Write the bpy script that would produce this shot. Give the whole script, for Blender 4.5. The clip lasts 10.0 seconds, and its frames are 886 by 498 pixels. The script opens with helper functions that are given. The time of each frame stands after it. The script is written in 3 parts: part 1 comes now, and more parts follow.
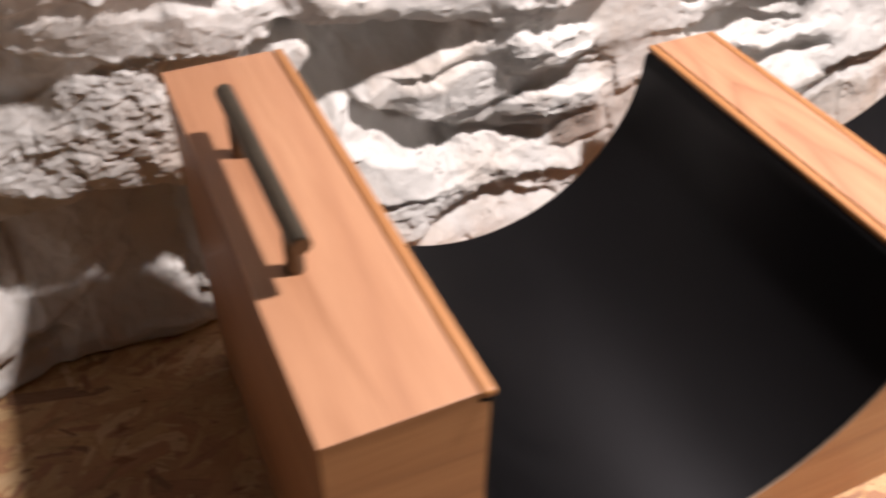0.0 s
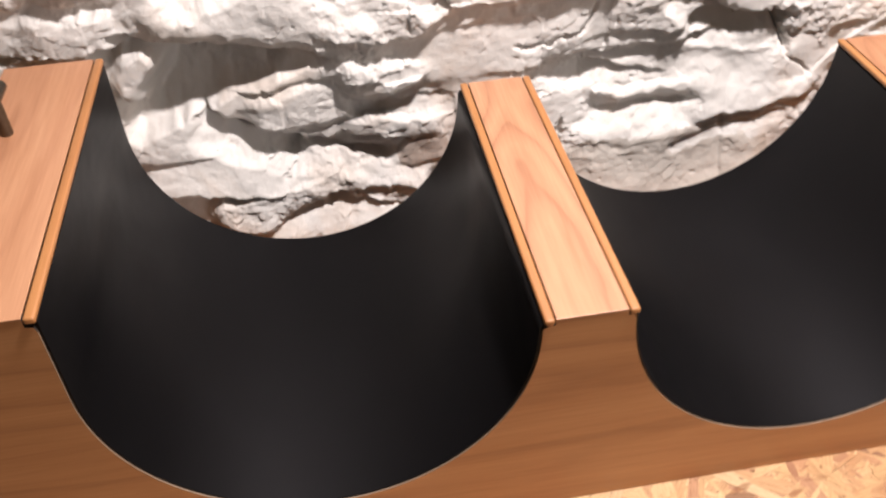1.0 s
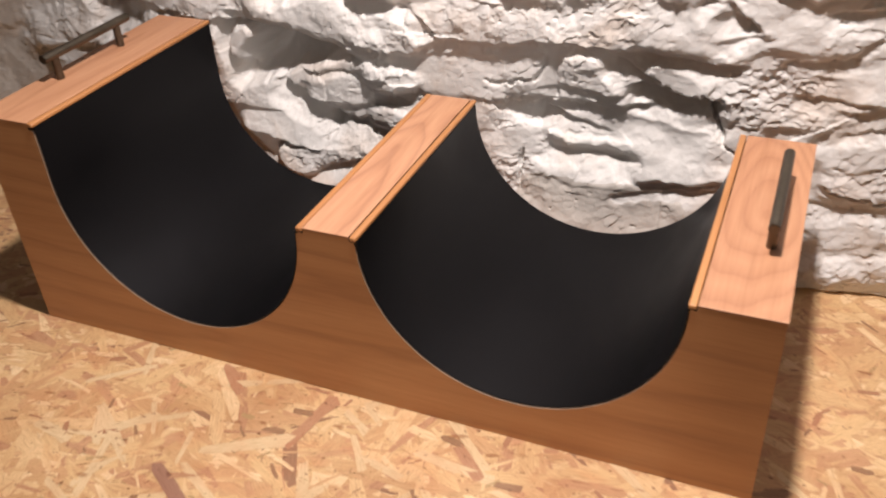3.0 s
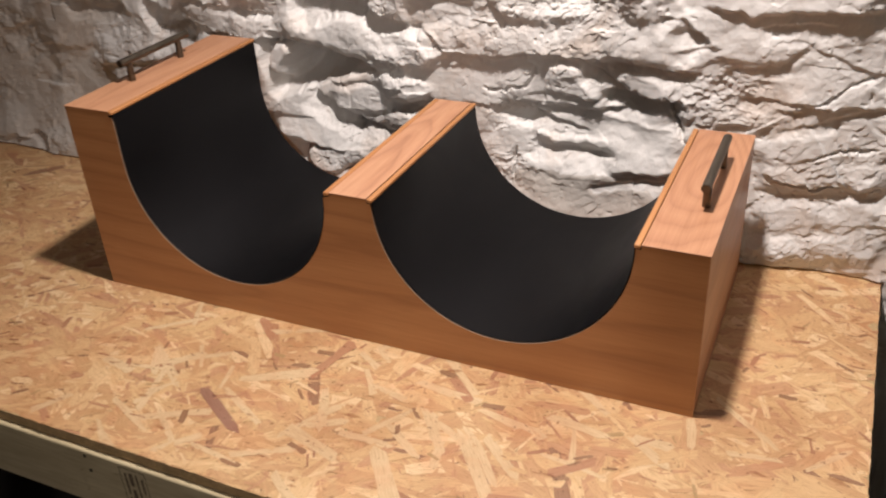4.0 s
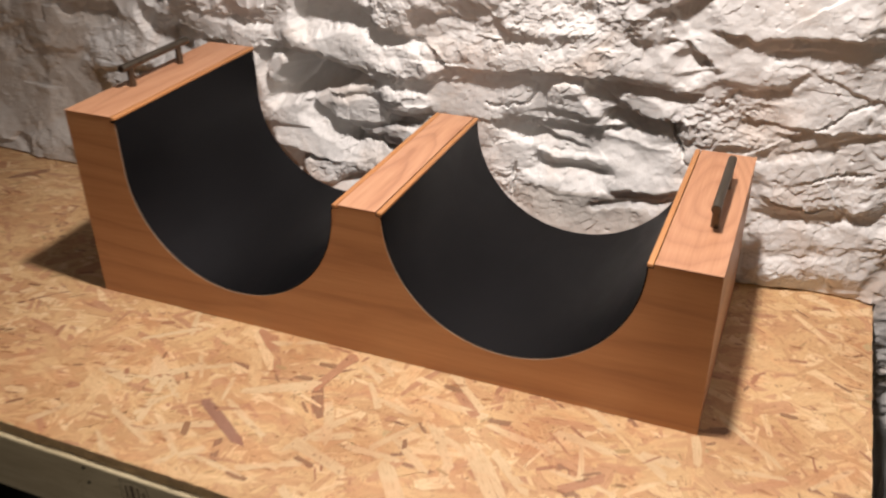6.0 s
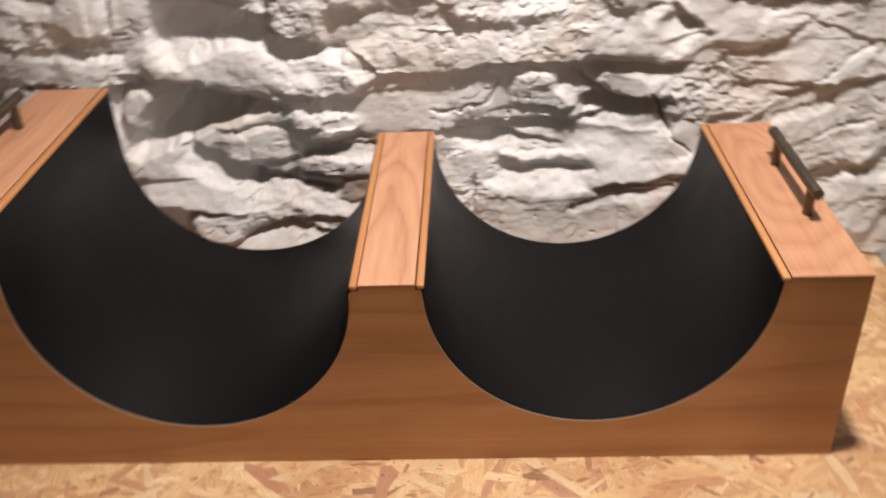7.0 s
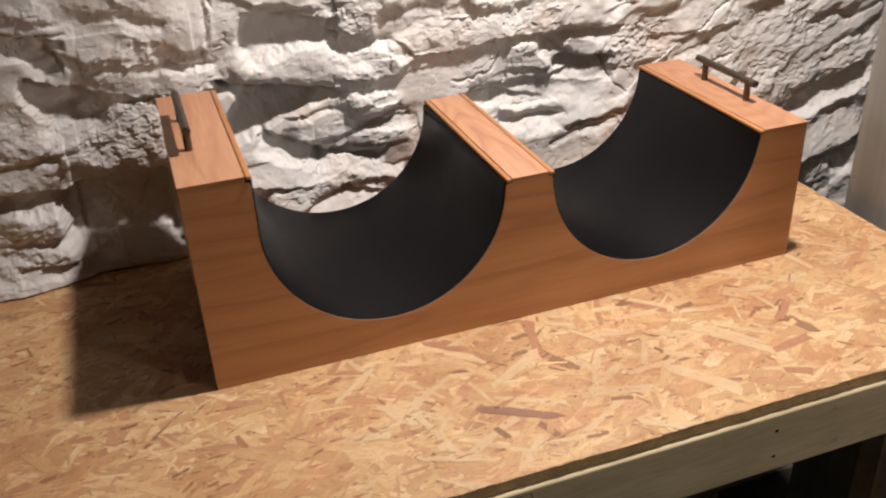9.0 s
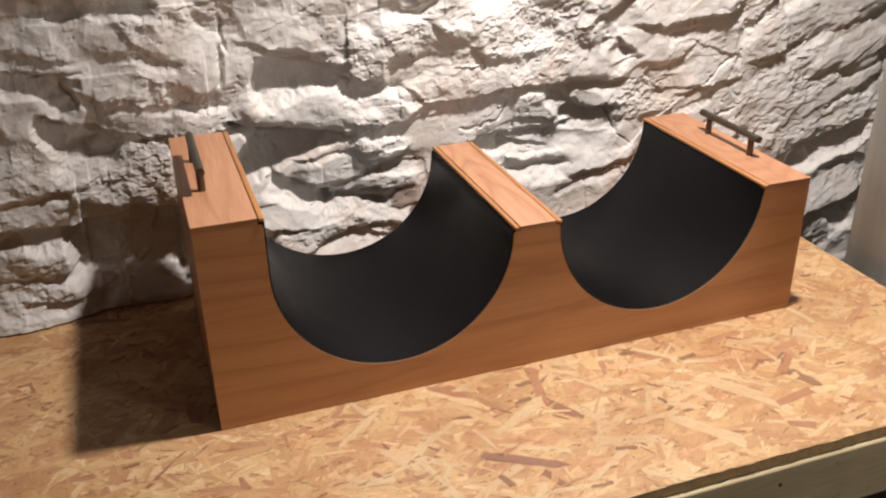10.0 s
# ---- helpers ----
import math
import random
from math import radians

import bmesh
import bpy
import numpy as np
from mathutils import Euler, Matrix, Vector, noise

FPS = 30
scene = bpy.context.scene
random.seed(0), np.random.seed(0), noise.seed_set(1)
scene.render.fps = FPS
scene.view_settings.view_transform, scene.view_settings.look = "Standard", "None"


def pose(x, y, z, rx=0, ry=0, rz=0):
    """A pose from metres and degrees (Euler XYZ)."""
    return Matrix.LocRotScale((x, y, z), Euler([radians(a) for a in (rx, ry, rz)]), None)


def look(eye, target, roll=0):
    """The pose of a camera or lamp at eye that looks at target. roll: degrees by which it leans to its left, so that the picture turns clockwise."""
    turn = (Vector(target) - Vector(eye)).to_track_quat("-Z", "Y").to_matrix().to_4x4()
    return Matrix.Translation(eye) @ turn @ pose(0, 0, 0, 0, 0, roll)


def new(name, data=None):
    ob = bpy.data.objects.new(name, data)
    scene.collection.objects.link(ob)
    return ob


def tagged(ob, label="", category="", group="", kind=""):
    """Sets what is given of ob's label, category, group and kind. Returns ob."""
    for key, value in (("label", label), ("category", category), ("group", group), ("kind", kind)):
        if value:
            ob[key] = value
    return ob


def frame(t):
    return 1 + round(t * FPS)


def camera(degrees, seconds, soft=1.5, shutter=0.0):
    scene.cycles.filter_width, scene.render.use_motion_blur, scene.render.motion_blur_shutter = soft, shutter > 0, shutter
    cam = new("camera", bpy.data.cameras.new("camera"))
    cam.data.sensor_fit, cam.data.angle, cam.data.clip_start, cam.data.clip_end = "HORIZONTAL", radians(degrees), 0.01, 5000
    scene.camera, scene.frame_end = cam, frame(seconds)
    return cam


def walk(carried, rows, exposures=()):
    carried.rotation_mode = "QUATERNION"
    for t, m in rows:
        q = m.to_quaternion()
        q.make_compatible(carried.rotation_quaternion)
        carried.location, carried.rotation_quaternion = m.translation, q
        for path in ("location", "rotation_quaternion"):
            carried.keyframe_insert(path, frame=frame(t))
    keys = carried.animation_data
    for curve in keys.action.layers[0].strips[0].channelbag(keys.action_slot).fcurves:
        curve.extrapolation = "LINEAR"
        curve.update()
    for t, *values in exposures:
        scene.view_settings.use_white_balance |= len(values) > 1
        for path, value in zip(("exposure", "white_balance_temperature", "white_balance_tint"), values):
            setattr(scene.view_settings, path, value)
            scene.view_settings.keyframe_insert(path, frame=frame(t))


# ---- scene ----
cam = camera(52.8, 10.0, soft=2.15, shutter=0.5)
PATH = [
    (0, (-0.046, -0.215, 0.578), (0.583, 1.133, -0.759), 1.0),
    (0.2, (0.012, -0.240, 0.588), (0.623, 1.101, -0.764), 0.3),
    (0.5, (0.134, -0.316, 0.609), (0.583, 1.088, -0.742), -1.5),
    (0.7, (0.190, -0.357, 0.619), (0.557, 1.055, -0.749), -0.9),
    (1, (0.269, -0.406, 0.631), (0.468, 1.107, -0.662), -2.9),
    (1.2, (0.306, -0.425, 0.630), (0.416, 1.122, -0.633), -3.2),
    (1.5, (0.377, -0.493, 0.624), (0.355, 1.108, -0.574), -2.9),
    (1.7, (0.419, -0.525, 0.630), (0.341, 1.060, -0.586), -2.8),
    (2, (0.507, -0.546, 0.642), (0.272, 1.052, -0.539), -3.6),
    (2.2, (0.575, -0.550, 0.648), (0.237, 1.035, -0.522), -2.3),
    (2.5, (0.71, -0.55, 0.649), (0.158, 0.983, -0.511), -1.1),
    (2.7, (0.763, -0.561, 0.658), (0.133, 0.949, -0.492), -2.0),
    (3.8, (0.92, -0.77, 0.676), (0.175, 0.78, -0.346), -3.7),
    (4, (0.932, -0.798, 0.681), (0.175, 0.753, -0.33), -3.4),
    (4.5, (0.943, -0.855, 0.694), (0.155, 0.712, -0.267), -3.5),
    (5, (0.942, -0.881, 0.695), (0.154, 0.695, -0.25), -2.6),
    (5.5, (0.933, -0.876, 0.693), (0.177, 0.707, -0.267), -2.1),
    (5.7, (0.919, -0.868, 0.696), (0.184, 0.714, -0.276), -2.0),
    (6.8, (0.609, -0.647, 0.646), (0.319, 1.036, -0.394), -0.2),
    (7, (0.502, -0.641, 0.645), (0.423, 1.055, -0.412), -2.7),
    (7.2, (0.419, -0.646, 0.649), (0.590, 1.043, -0.408), -1.6),
    (7.5, (0.36, -0.687, 0.658), (0.636, 1.007, -0.368), -2.3),
    (7.7, (0.298, -0.729, 0.652), (0.660, 0.950, -0.372), -2.1),
    (8, (0.215, -0.804, 0.651), (0.601, 0.863, -0.385), -3.1),
    (8.2, (0.160, -0.839, 0.664), (0.567, 0.831, -0.353), -3.0),
    (8.5, (0.103, -0.879, 0.674), (0.593, 0.792, -0.31), -3.2),
    (8.7, (0.045, -0.896, 0.680), (0.580, 0.763, -0.300), -3.0),
    (9, (-0.009, -0.928, 0.678), (0.544, 0.728, -0.298), -2.7),
    (9.2, (-0.033, -0.933, 0.683), (0.532, 0.735, -0.264), -2.7),
    (9.5, (-0.047, -0.938, 0.686), (0.526, 0.747, -0.226), -2.3),
    (10, (-0.029, -0.928, 0.685), (0.557, 0.764, -0.205), -1.0),
]
walk(cam, [(t, look(eye, target, roll)) for t, eye, target, roll in PATH],
     exposures=[(0.0, 0.38, 6400, 15), (0.5, 0.40, 6450, 12), (1.0, 0.30, 6400, 14), (1.5, 0.08, 6400, 14), (2.0, -0.06, 6470, 14), (2.5, 0.08, 6450, 14),
                (4.0, -0.12, 6500, 13), (5.0, 0.03, 6450, 12), (7.0, -0.08, 6450, 12), (7.5, 0.03, 6450, 12), (8.0, -0.04, 6500, 12), (8.5, -0.03, 6500, 12), (10.0, 0.04, 6500, 11)])

# ---- world and lamps ----
world = bpy.data.worlds.new("world")
scene.world = world
world.use_nodes = True
world.node_tree.nodes["Background"].inputs[0].default_value = (0.9, 0.95, 1.0, 1)
world.node_tree.nodes["Background"].inputs[1].default_value = 0.0


def bulb(name, place, watts, radius, colour, cone=0.0):
    lamp = bpy.data.lights.new(name, "SPOT" if cone else "POINT")
    lamp.energy, lamp.shadow_soft_size, lamp.color = watts, radius, colour
    if cone:
        lamp.spot_size, lamp.spot_blend = radians(cone), 0.85
    ob = new(name, lamp)
    ob.location = place
    return ob


# the shaded ceiling bulb over the bench, and a weaker, lower one further back in the cellar
bulb("ceiling_bulb", (0.653, -0.05, 1.29), 89, 0.042, (1.0, 0.91, 0.85), 121)
bulb("cellar_bulb", (1.60, -1.75, 0.75), 31, 0.07, (1.0, 0.89, 0.81))


# ---- materials ----
def mat(name):
    m = bpy.data.materials.new(name)
    m.use_nodes = True
    t = m.node_tree
    return m, t.nodes, t.links, t.nodes["Principled BSDF"]


def coords(n, l, kind, scale=(1, 1, 1), rot=(0, 0, 0)):
    c, mp = n.new("ShaderNodeTexCoord"), n.new("ShaderNodeMapping")
    mp.inputs["Scale"].default_value = scale
    mp.inputs["Rotation"].default_value = rot
    l.new(c.outputs[kind], mp.inputs["Vector"])
    return mp.outputs["Vector"]


def noise_tex(n, l, vec, scale, detail=4, rough=0.55, dist=0.0):
    t = n.new("ShaderNodeTexNoise")
    t.inputs["Scale"].default_value, t.inputs["Detail"].default_value = scale, detail
    t.inputs["Roughness"].default_value, t.inputs["Distortion"].default_value = rough, dist
    l.new(vec, t.inputs["Vector"])
    return t.outputs["Fac"]


def ramp(n, l, fac, stops, mode="LINEAR"):
    r = n.new("ShaderNodeValToRGB")
    r.color_ramp.interpolation = mode
    while len(r.color_ramp.elements) < len(stops):
        r.color_ramp.elements.new(0.5)
    for e, (p, c) in zip(r.color_ramp.elements, stops):
        e.position, e.color = p, (c if len(c) == 4 else (*c, 1))
    l.new(fac, r.inputs["Fac"])
    return r.outputs["Color"]


def mix(n, l, a, b, fac, mode="MIX"):
    m = n.new("ShaderNodeMix")
    m.data_type, m.blend_type = "RGBA", mode
    for sock, v in ((m.inputs[0], fac), (m.inputs[6], a), (m.inputs[7], b)):
        if isinstance(v, (int, float)):
            sock.default_value = v
        elif isinstance(v, tuple):
            sock.default_value = (*v, 1)
        else:
            l.new(v, sock)
    return m.outputs[2]


def bump(n, l, b, height, strength, distance):
    k = n.new("ShaderNodeBump")
    k.inputs["Strength"].default_value, k.inputs["Distance"].default_value = strength, distance
    l.new(height, k.inputs["Height"])
    l.new(k.outputs["Normal"], b.inputs["Normal"])
    return k


def veneer(name, light, mid, dark, grain, rings=5.0, rough=0.42, seed=0.0, size=6.5, stretch=0.16, heart=None):
    """Wood veneer; grain: the axis along which its fibres run; heart: centre (x, y), slimness and sway of a cathedral figure."""
    m, n, l, b = mat(name)
    axis = "xyz".index(grain)
    long = [1.0, 1.0, 1.0]
    long[axis] = stretch
    vec = coords(n, l, "Object", tuple(long))
    shift = n.new("ShaderNodeVectorMath")
    shift.operation = "ADD"
    shift.inputs[1].default_value = (seed, seed * 0.7, seed * 1.3)
    l.new(vec, shift.inputs[0])
    vec = shift.outputs[0]
    figure = noise_tex(n, l, vec, size, 2, 0.3, 0.25)
    if heart:
        x0, y0, slim, sway = heart
        rel = n.new("ShaderNodeMapping")
        rel.vector_type = "TEXTURE"
        rel.inputs["Location"].default_value = (x0, y0, 0)
        rel.inputs["Scale"].default_value = (0.1, 0.1 * slim, 1e4)
        l.new(n.new("ShaderNodeTexCoord").outputs["Object"], rel.inputs["Vector"])
        far = n.new("ShaderNodeVectorMath")
        far.operation = "LENGTH"
        l.new(rel.outputs[0], far.inputs[0])
        wave = n.new("ShaderNodeMath")
        wave.operation = "MULTIPLY_ADD"
        wave.inputs[1].default_value = sway
        l.new(figure, wave.inputs[0])
        l.new(far.outputs["Value"], wave.inputs[2])
        figure = wave.outputs[0]
    mul = n.new("ShaderNodeMath")
    mul.operation = "MULTIPLY"
    mul.inputs[1].default_value = rings * 2
    l.new(figure, mul.inputs[0])
    tri = n.new("ShaderNodeMath")
    tri.operation = "FRACT"
    l.new(mul.outputs[0], tri.inputs[0])
    fine = [1.0, 1.0, 1.0]
    fine[axis] = 0.035
    fibre = noise_tex(n, l, coords(n, l, "Object", tuple(fine)), 520, 3, 0.6)
    broad = noise_tex(n, l, vec, 11, 3, 0.5)
    col = ramp(n, l, tri.outputs[0], [(0.0, mid), (0.35, light), (0.70, mid), (0.93, dark), (1.0, mid)])
    col = mix(n, l, ramp(n, l, broad, [(0.32, mid), (0.68, light)]), col, 0.66)
    col = mix(n, l, col, ramp(n, l, fibre, [(0.3, (0.80, 0.74, 0.68)), (0.62, (1, 1, 1))]), 0.45, "MULTIPLY")
    streaky = [1.0, 1.0, 1.0]
    streaky[axis] = 0.055
    streak = noise_tex(n, l, coords(n, l, "Object", tuple(streaky)), 105, 4, 0.6, 0.3)
    col = mix(n, l, col, ramp(n, l, streak, [(0.30, (0.72, 0.62, 0.54)), (0.50, (0.97, 0.96, 0.95)), (0.72, (1.08, 1.08, 1.08))]), 0.33, "MULTIPLY")
    stained = [1.0, 1.0, 1.0]
    stained[axis] = 0.14
    stain = noise_tex(n, l, coords(n, l, "Object", tuple(stained)), 24, 3, 0.55, 0.5)
    col = mix(n, l, col, ramp(n, l, stain, [(0.26, (0.62, 0.52, 0.44)), (0.40, (1, 1, 1))]), 0.55, "MULTIPLY")
    blot = noise_tex(n, l, vec, 2.6, 3, 0.5)
    col = mix(n, l, col, ramp(n, l, blot, [(0.36, (0.80, 0.71, 0.64)), (0.62, (1.05, 1.06, 1.07))]), 0.85, "MULTIPLY")
    l.new(col, b.inputs["Base Color"])
    l.new(ramp(n, l, fibre, [(0.3, (rough + 0.12,) * 3), (0.7, (rough - 0.05,) * 3)]), b.inputs["Roughness"])
    b.inputs["Coat Weight"].default_value = 0.1
    b.inputs["Coat Roughness"].default_value = 0.35
    bump(n, l, b, fibre, 0.1, 0.0005)
    return m


M_FRONT = veneer("cherry_ply_face", (0.60, 0.318, 0.143), (0.525, 0.264, 0.113), (0.41, 0.190, 0.079), "x", 4, 0.42, 3.1, 6.5, 0.12)
M_TOP = veneer("cherry_ply_top", (0.59, 0.324, 0.188), (0.53, 0.277, 0.157), (0.46, 0.228, 0.127), "y", 3.0, 0.42, 1.7, 9.0, 0.18)
M_TOP_FIGURED = veneer("cherry_ply_cathedral", (0.57, 0.312, 0.180), (0.50, 0.256, 0.145), (0.36, 0.166, 0.091), "y", 4.2, 0.42, 4.2, 14.0, 0.40, (0.418, -0.30, 14.0, 0.6))
M_TOP_HEART = veneer("cherry_ply_heart", (0.57, 0.315, 0.182), (0.505, 0.262, 0.148), (0.42, 0.202, 0.112), "y", 2.6, 0.42, 8.3, 11.0, 0.2, (0.806, 0.155, 2.6, 1.5))
M_SIDE = veneer("cherry_ply_side", (0.55, 0.295, 0.155), (0.48, 0.245, 0.125), (0.37, 0.175, 0.088), "y", 4, 0.42, 6.4)
M_RAIL = veneer("oiled_hardwood", (0.50, 0.235, 0.085), (0.45, 0.20, 0.072), (0.38, 0.165, 0.056), "y", 3, 0.45)


def plain(name, colour, rough, metal=0.0, var=0.25, scale=60.0, height=0.0004, strength=0.2):
    m, n, l, b = mat(name)
    vec = coords(n, l, "Object")
    big, fine = noise_tex(n, l, vec, scale * 0.12, 4), noise_tex(n, l, vec, scale, 5)
    c = mix(n, l, tuple(v * (1 - var) for v in colour), tuple(min(1, v * (1 + var)) for v in colour), big)
    c = mix(n, l, c, ramp(n, l, fine, [(0.3, (1 - var,) * 3), (0.7, (1, 1, 1))]), 0.6, "MULTIPLY")
    l.new(c, b.inputs["Base Color"])
    b.inputs["Metallic"].default_value = metal
    l.new(ramp(n, l, big, [(0.3, (max(0, rough - 0.08),) * 3), (0.7, (min(1, rough + 0.08),) * 3)]), b.inputs["Roughness"])
    bump(n, l, b, fine, strength, height)
    return m


def laminate():
    m, n, l, b = mat("black_laminate")
    vec = coords(n, l, "Object")
    c = mix(n, l, (0.0030, 0.0028, 0.0031), (0.0048, 0.0046, 0.0050), noise_tex(n, l, vec, 9, 3))
    dust = noise_tex(n, l, coords(n, l, "Object", (1, 0.25, 1)), 260, 4, 0.7)
    c = mix(n, l, c, ramp(n, l, dust, [(0.66, (0, 0, 0)), (0.80, (0.02, 0.019, 0.018))]), 0.2, "ADD")
    l.new(c, b.inputs["Base Color"])
    smudge = noise_tex(n, l, coords(n, l, "Object", (1, 0.6, 1)), 13, 4, 0.6, 0.6)
    l.new(ramp(n, l, smudge, [(0.30, (0.38, 0.38, 0.38)), (0.70, (0.50, 0.50, 0.50))]), b.inputs["Roughness"])
    b.inputs["Specular IOR Level"].default_value = 0.17
    b.inputs["Specular Tint"].default_value = (0.98, 0.97, 1.05, 1)
    return m


M_BLACK = laminate()
M_PLYEDGE = plain("pale_ply_edge", (0.22, 0.155, 0.105), 0.6, 0, 0.3, 300)
M_STEEL = plain("dark_brushed_steel", (0.15, 0.128, 0.10), 0.40, 1.0, 0.25, 300, 0.0002, 0.25)
M_DARK = plain("dark_gap", (0.03, 0.02, 0.015), 0.8)
M_OSBEDGE = plain("osb_cut_edge", (0.58, 0.40, 0.20), 0.85, 0, 0.5, 240, 0.002, 0.7)


def enamel():
    m, n, l, b = mat("grey_enamel")
    streak = noise_tex(n, l, coords(n, l, "Object", (1, 1, 0.06)), 16, 4, 0.6)
    blot = noise_tex(n, l, coords(n, l, "Object"), 7, 4)
    c = ramp(n, l, streak, [(0.3, (0.20, 0.195, 0.175)), (0.5, (0.27, 0.26, 0.235)), (0.72, (0.36, 0.34, 0.30))])
    c = mix(n, l, c, ramp(n, l, blot, [(0.35, (0.72, 0.70, 0.66)), (0.62, (1, 1, 1))]), 0.7, "MULTIPLY")
    l.new(c, b.inputs["Base Color"])
    b.inputs["Roughness"].default_value = 0.55
    bump(n, l, b, streak, 0.25, 0.004)
    return m


M_GREY = enamel()
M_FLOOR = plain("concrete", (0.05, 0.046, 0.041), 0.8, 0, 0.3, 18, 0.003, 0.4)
# near-black colours of the unseen walls and ceiling, which keep bounced light low
M_ROOM = plain("dark_unseen_wall", (0.055, 0.05, 0.045), 0.85, 0, 0.15, 14, 0.004, 0.3)
M_CEIL = plain("dark_unseen_ceiling", (0.04, 0.033, 0.027), 0.8, 0, 0.2, 14)
M_INK = plain("stamp_ink", (0.20, 0.145, 0.095), 0.8, 0, 0.5, 400)
M_HOLE = plain("screw_hole", (0.02, 0.017, 0.015), 0.7)


def lumber():
    m, n, l, b = mat("weathered_lumber")
    vec = coords(n, l, "Object", (0.08, 1, 1))
    a, f = noise_tex(n, l, vec, 26, 4, 0.6, 0.4), noise_tex(n, l, vec, 330, 4, 0.6)
    blot = noise_tex(n, l, coords(n, l, "Object", (0.6, 1, 1)), 8, 3)
    c = ramp(n, l, a, [(0.3, (0.60, 0.495, 0.30)), (0.55, (0.69, 0.585, 0.37)), (0.75, (0.75, 0.65, 0.44))])
    c = mix(n, l, c, ramp(n, l, f, [(0.3, (0.7, 0.66, 0.6)), (0.65, (1, 1, 1))]), 0.6, "MULTIPLY")
    c = mix(n, l, c, ramp(n, l, blot, [(0.35, (0.78, 0.76, 0.74)), (0.6, (1, 1, 1))]), 0.8, "MULTIPLY")
    stain = noise_tex(n, l, coords(n, l, "Object", (0.7, 1, 1)), 30, 3, 0.6, 1.0)
    c = mix(n, l, c, ramp(n, l, stain, [(0.25, (0.50, 0.42, 0.33)), (0.36, (1, 1, 1))]), 0.7, "MULTIPLY")
    l.new(c, b.inputs["Base Color"])
    b.inputs["Roughness"].default_value = 0.72
    bump(n, l, b, f, 0.25, 0.001)
    return m


M_LUMBER = lumber()


def osb(name, tone=None, single=False):
    """Strand colours, one to each strand, with fibres along its length."""
    m, n, l, b = mat(name)
    uv = n.new("ShaderNodeUVMap")
    mp = n.new("ShaderNodeMapping")
    mp.inputs["Scale"].default_value = (1, 1, 1)
    l.new(uv.outputs[0], mp.inputs["Vector"])
    fibre = noise_tex(n, l, mp.outputs["Vector"], 5.5, 4, 0.65)
    dice = n.new("ShaderNodeObjectInfo").outputs["Random"] if single else n.new("ShaderNodeNewGeometry").outputs["Random Per Island"]
    if tone:
        base = mix(n, l, tone, tuple(0.75 * v for v in tone), fibre)
    else:
        base = ramp(n, l, dice, [
            (0.0, (0.560, 0.354, 0.179)), (0.14, (0.631, 0.424, 0.220)), (0.30, (0.685, 0.484, 0.266)), (0.44, (0.577, 0.362, 0.188)),
            (0.56, (0.650, 0.443, 0.230)), (0.68, (0.740, 0.549, 0.324)), (0.77, (0.560, 0.345, 0.179)), (0.86, (0.533, 0.312, 0.169)),
            (0.945, (0.479, 0.270, 0.150)), (0.986, (0.325, 0.182, 0.103))], "CONSTANT")
    c = mix(n, l, base, ramp(n, l, fibre, [(0.25, (0.54, 0.43, 0.34)), (0.48, (0.92, 0.88, 0.83)), (0.70, (1.08, 1.08, 1.08))]), 0.9, "MULTIPLY")
    vec = coords(n, l, "Object")
    blot = noise_tex(n, l, vec, 7, 4)
    c = mix(n, l, c, ramp(n, l, blot, [(0.36, (0.84, 0.75, 0.69)), (0.60, (1.03, 1.03, 1.03))]), 0.9, "MULTIPLY")
    rosy = noise_tex(n, l, coords(n, l, "Object", (0.8, 1, 1), (0, 0, 0.5)), 17, 3, 0.6, 0.8)
    c = mix(n, l, c, ramp(n, l, rosy, [(0.50, (1, 1, 1)), (0.66, (1.0, 0.89, 0.86))]), 0.8, "MULTIPLY")
    flake = noise_tex(n, l, coords(n, l, "Object", (0.35, 1, 1), (0, 0, -0.6)), 75, 2, 0.5)
    c = mix(n, l, c, ramp(n, l, flake, [(0.28, (0.55, 0.39, 0.31)), (0.335, (1, 1, 1))]), 0.8, "MULTIPLY")
    speck = noise_tex(n, l, vec, 160, 3, 0.5)
    c = mix(n, l, c, ramp(n, l, speck, [(0.28, (0.38, 0.26, 0.20)), (0.36, (1, 1, 1))]), 0.85, "MULTIPLY")
    l.new(c, b.inputs["Base Color"])
    b.inputs["Roughness"].default_value = 0.55
    bump(n, l, b, fibre, 0.3, 0.0008)
    return m


M_OSB = osb("osb_strands")
M_OSB_ONE = osb("osb_strand", None, True)
M_OSB_PURPLE = osb("osb_purple_strand", (0.37, 0.20, 0.135))
M_OSB_RED = osb("osb_red_strand", (0.52, 0.28, 0.158))
M_OSB_PALE = osb("osb_pale_strand", (0.76, 0.57, 0.34))


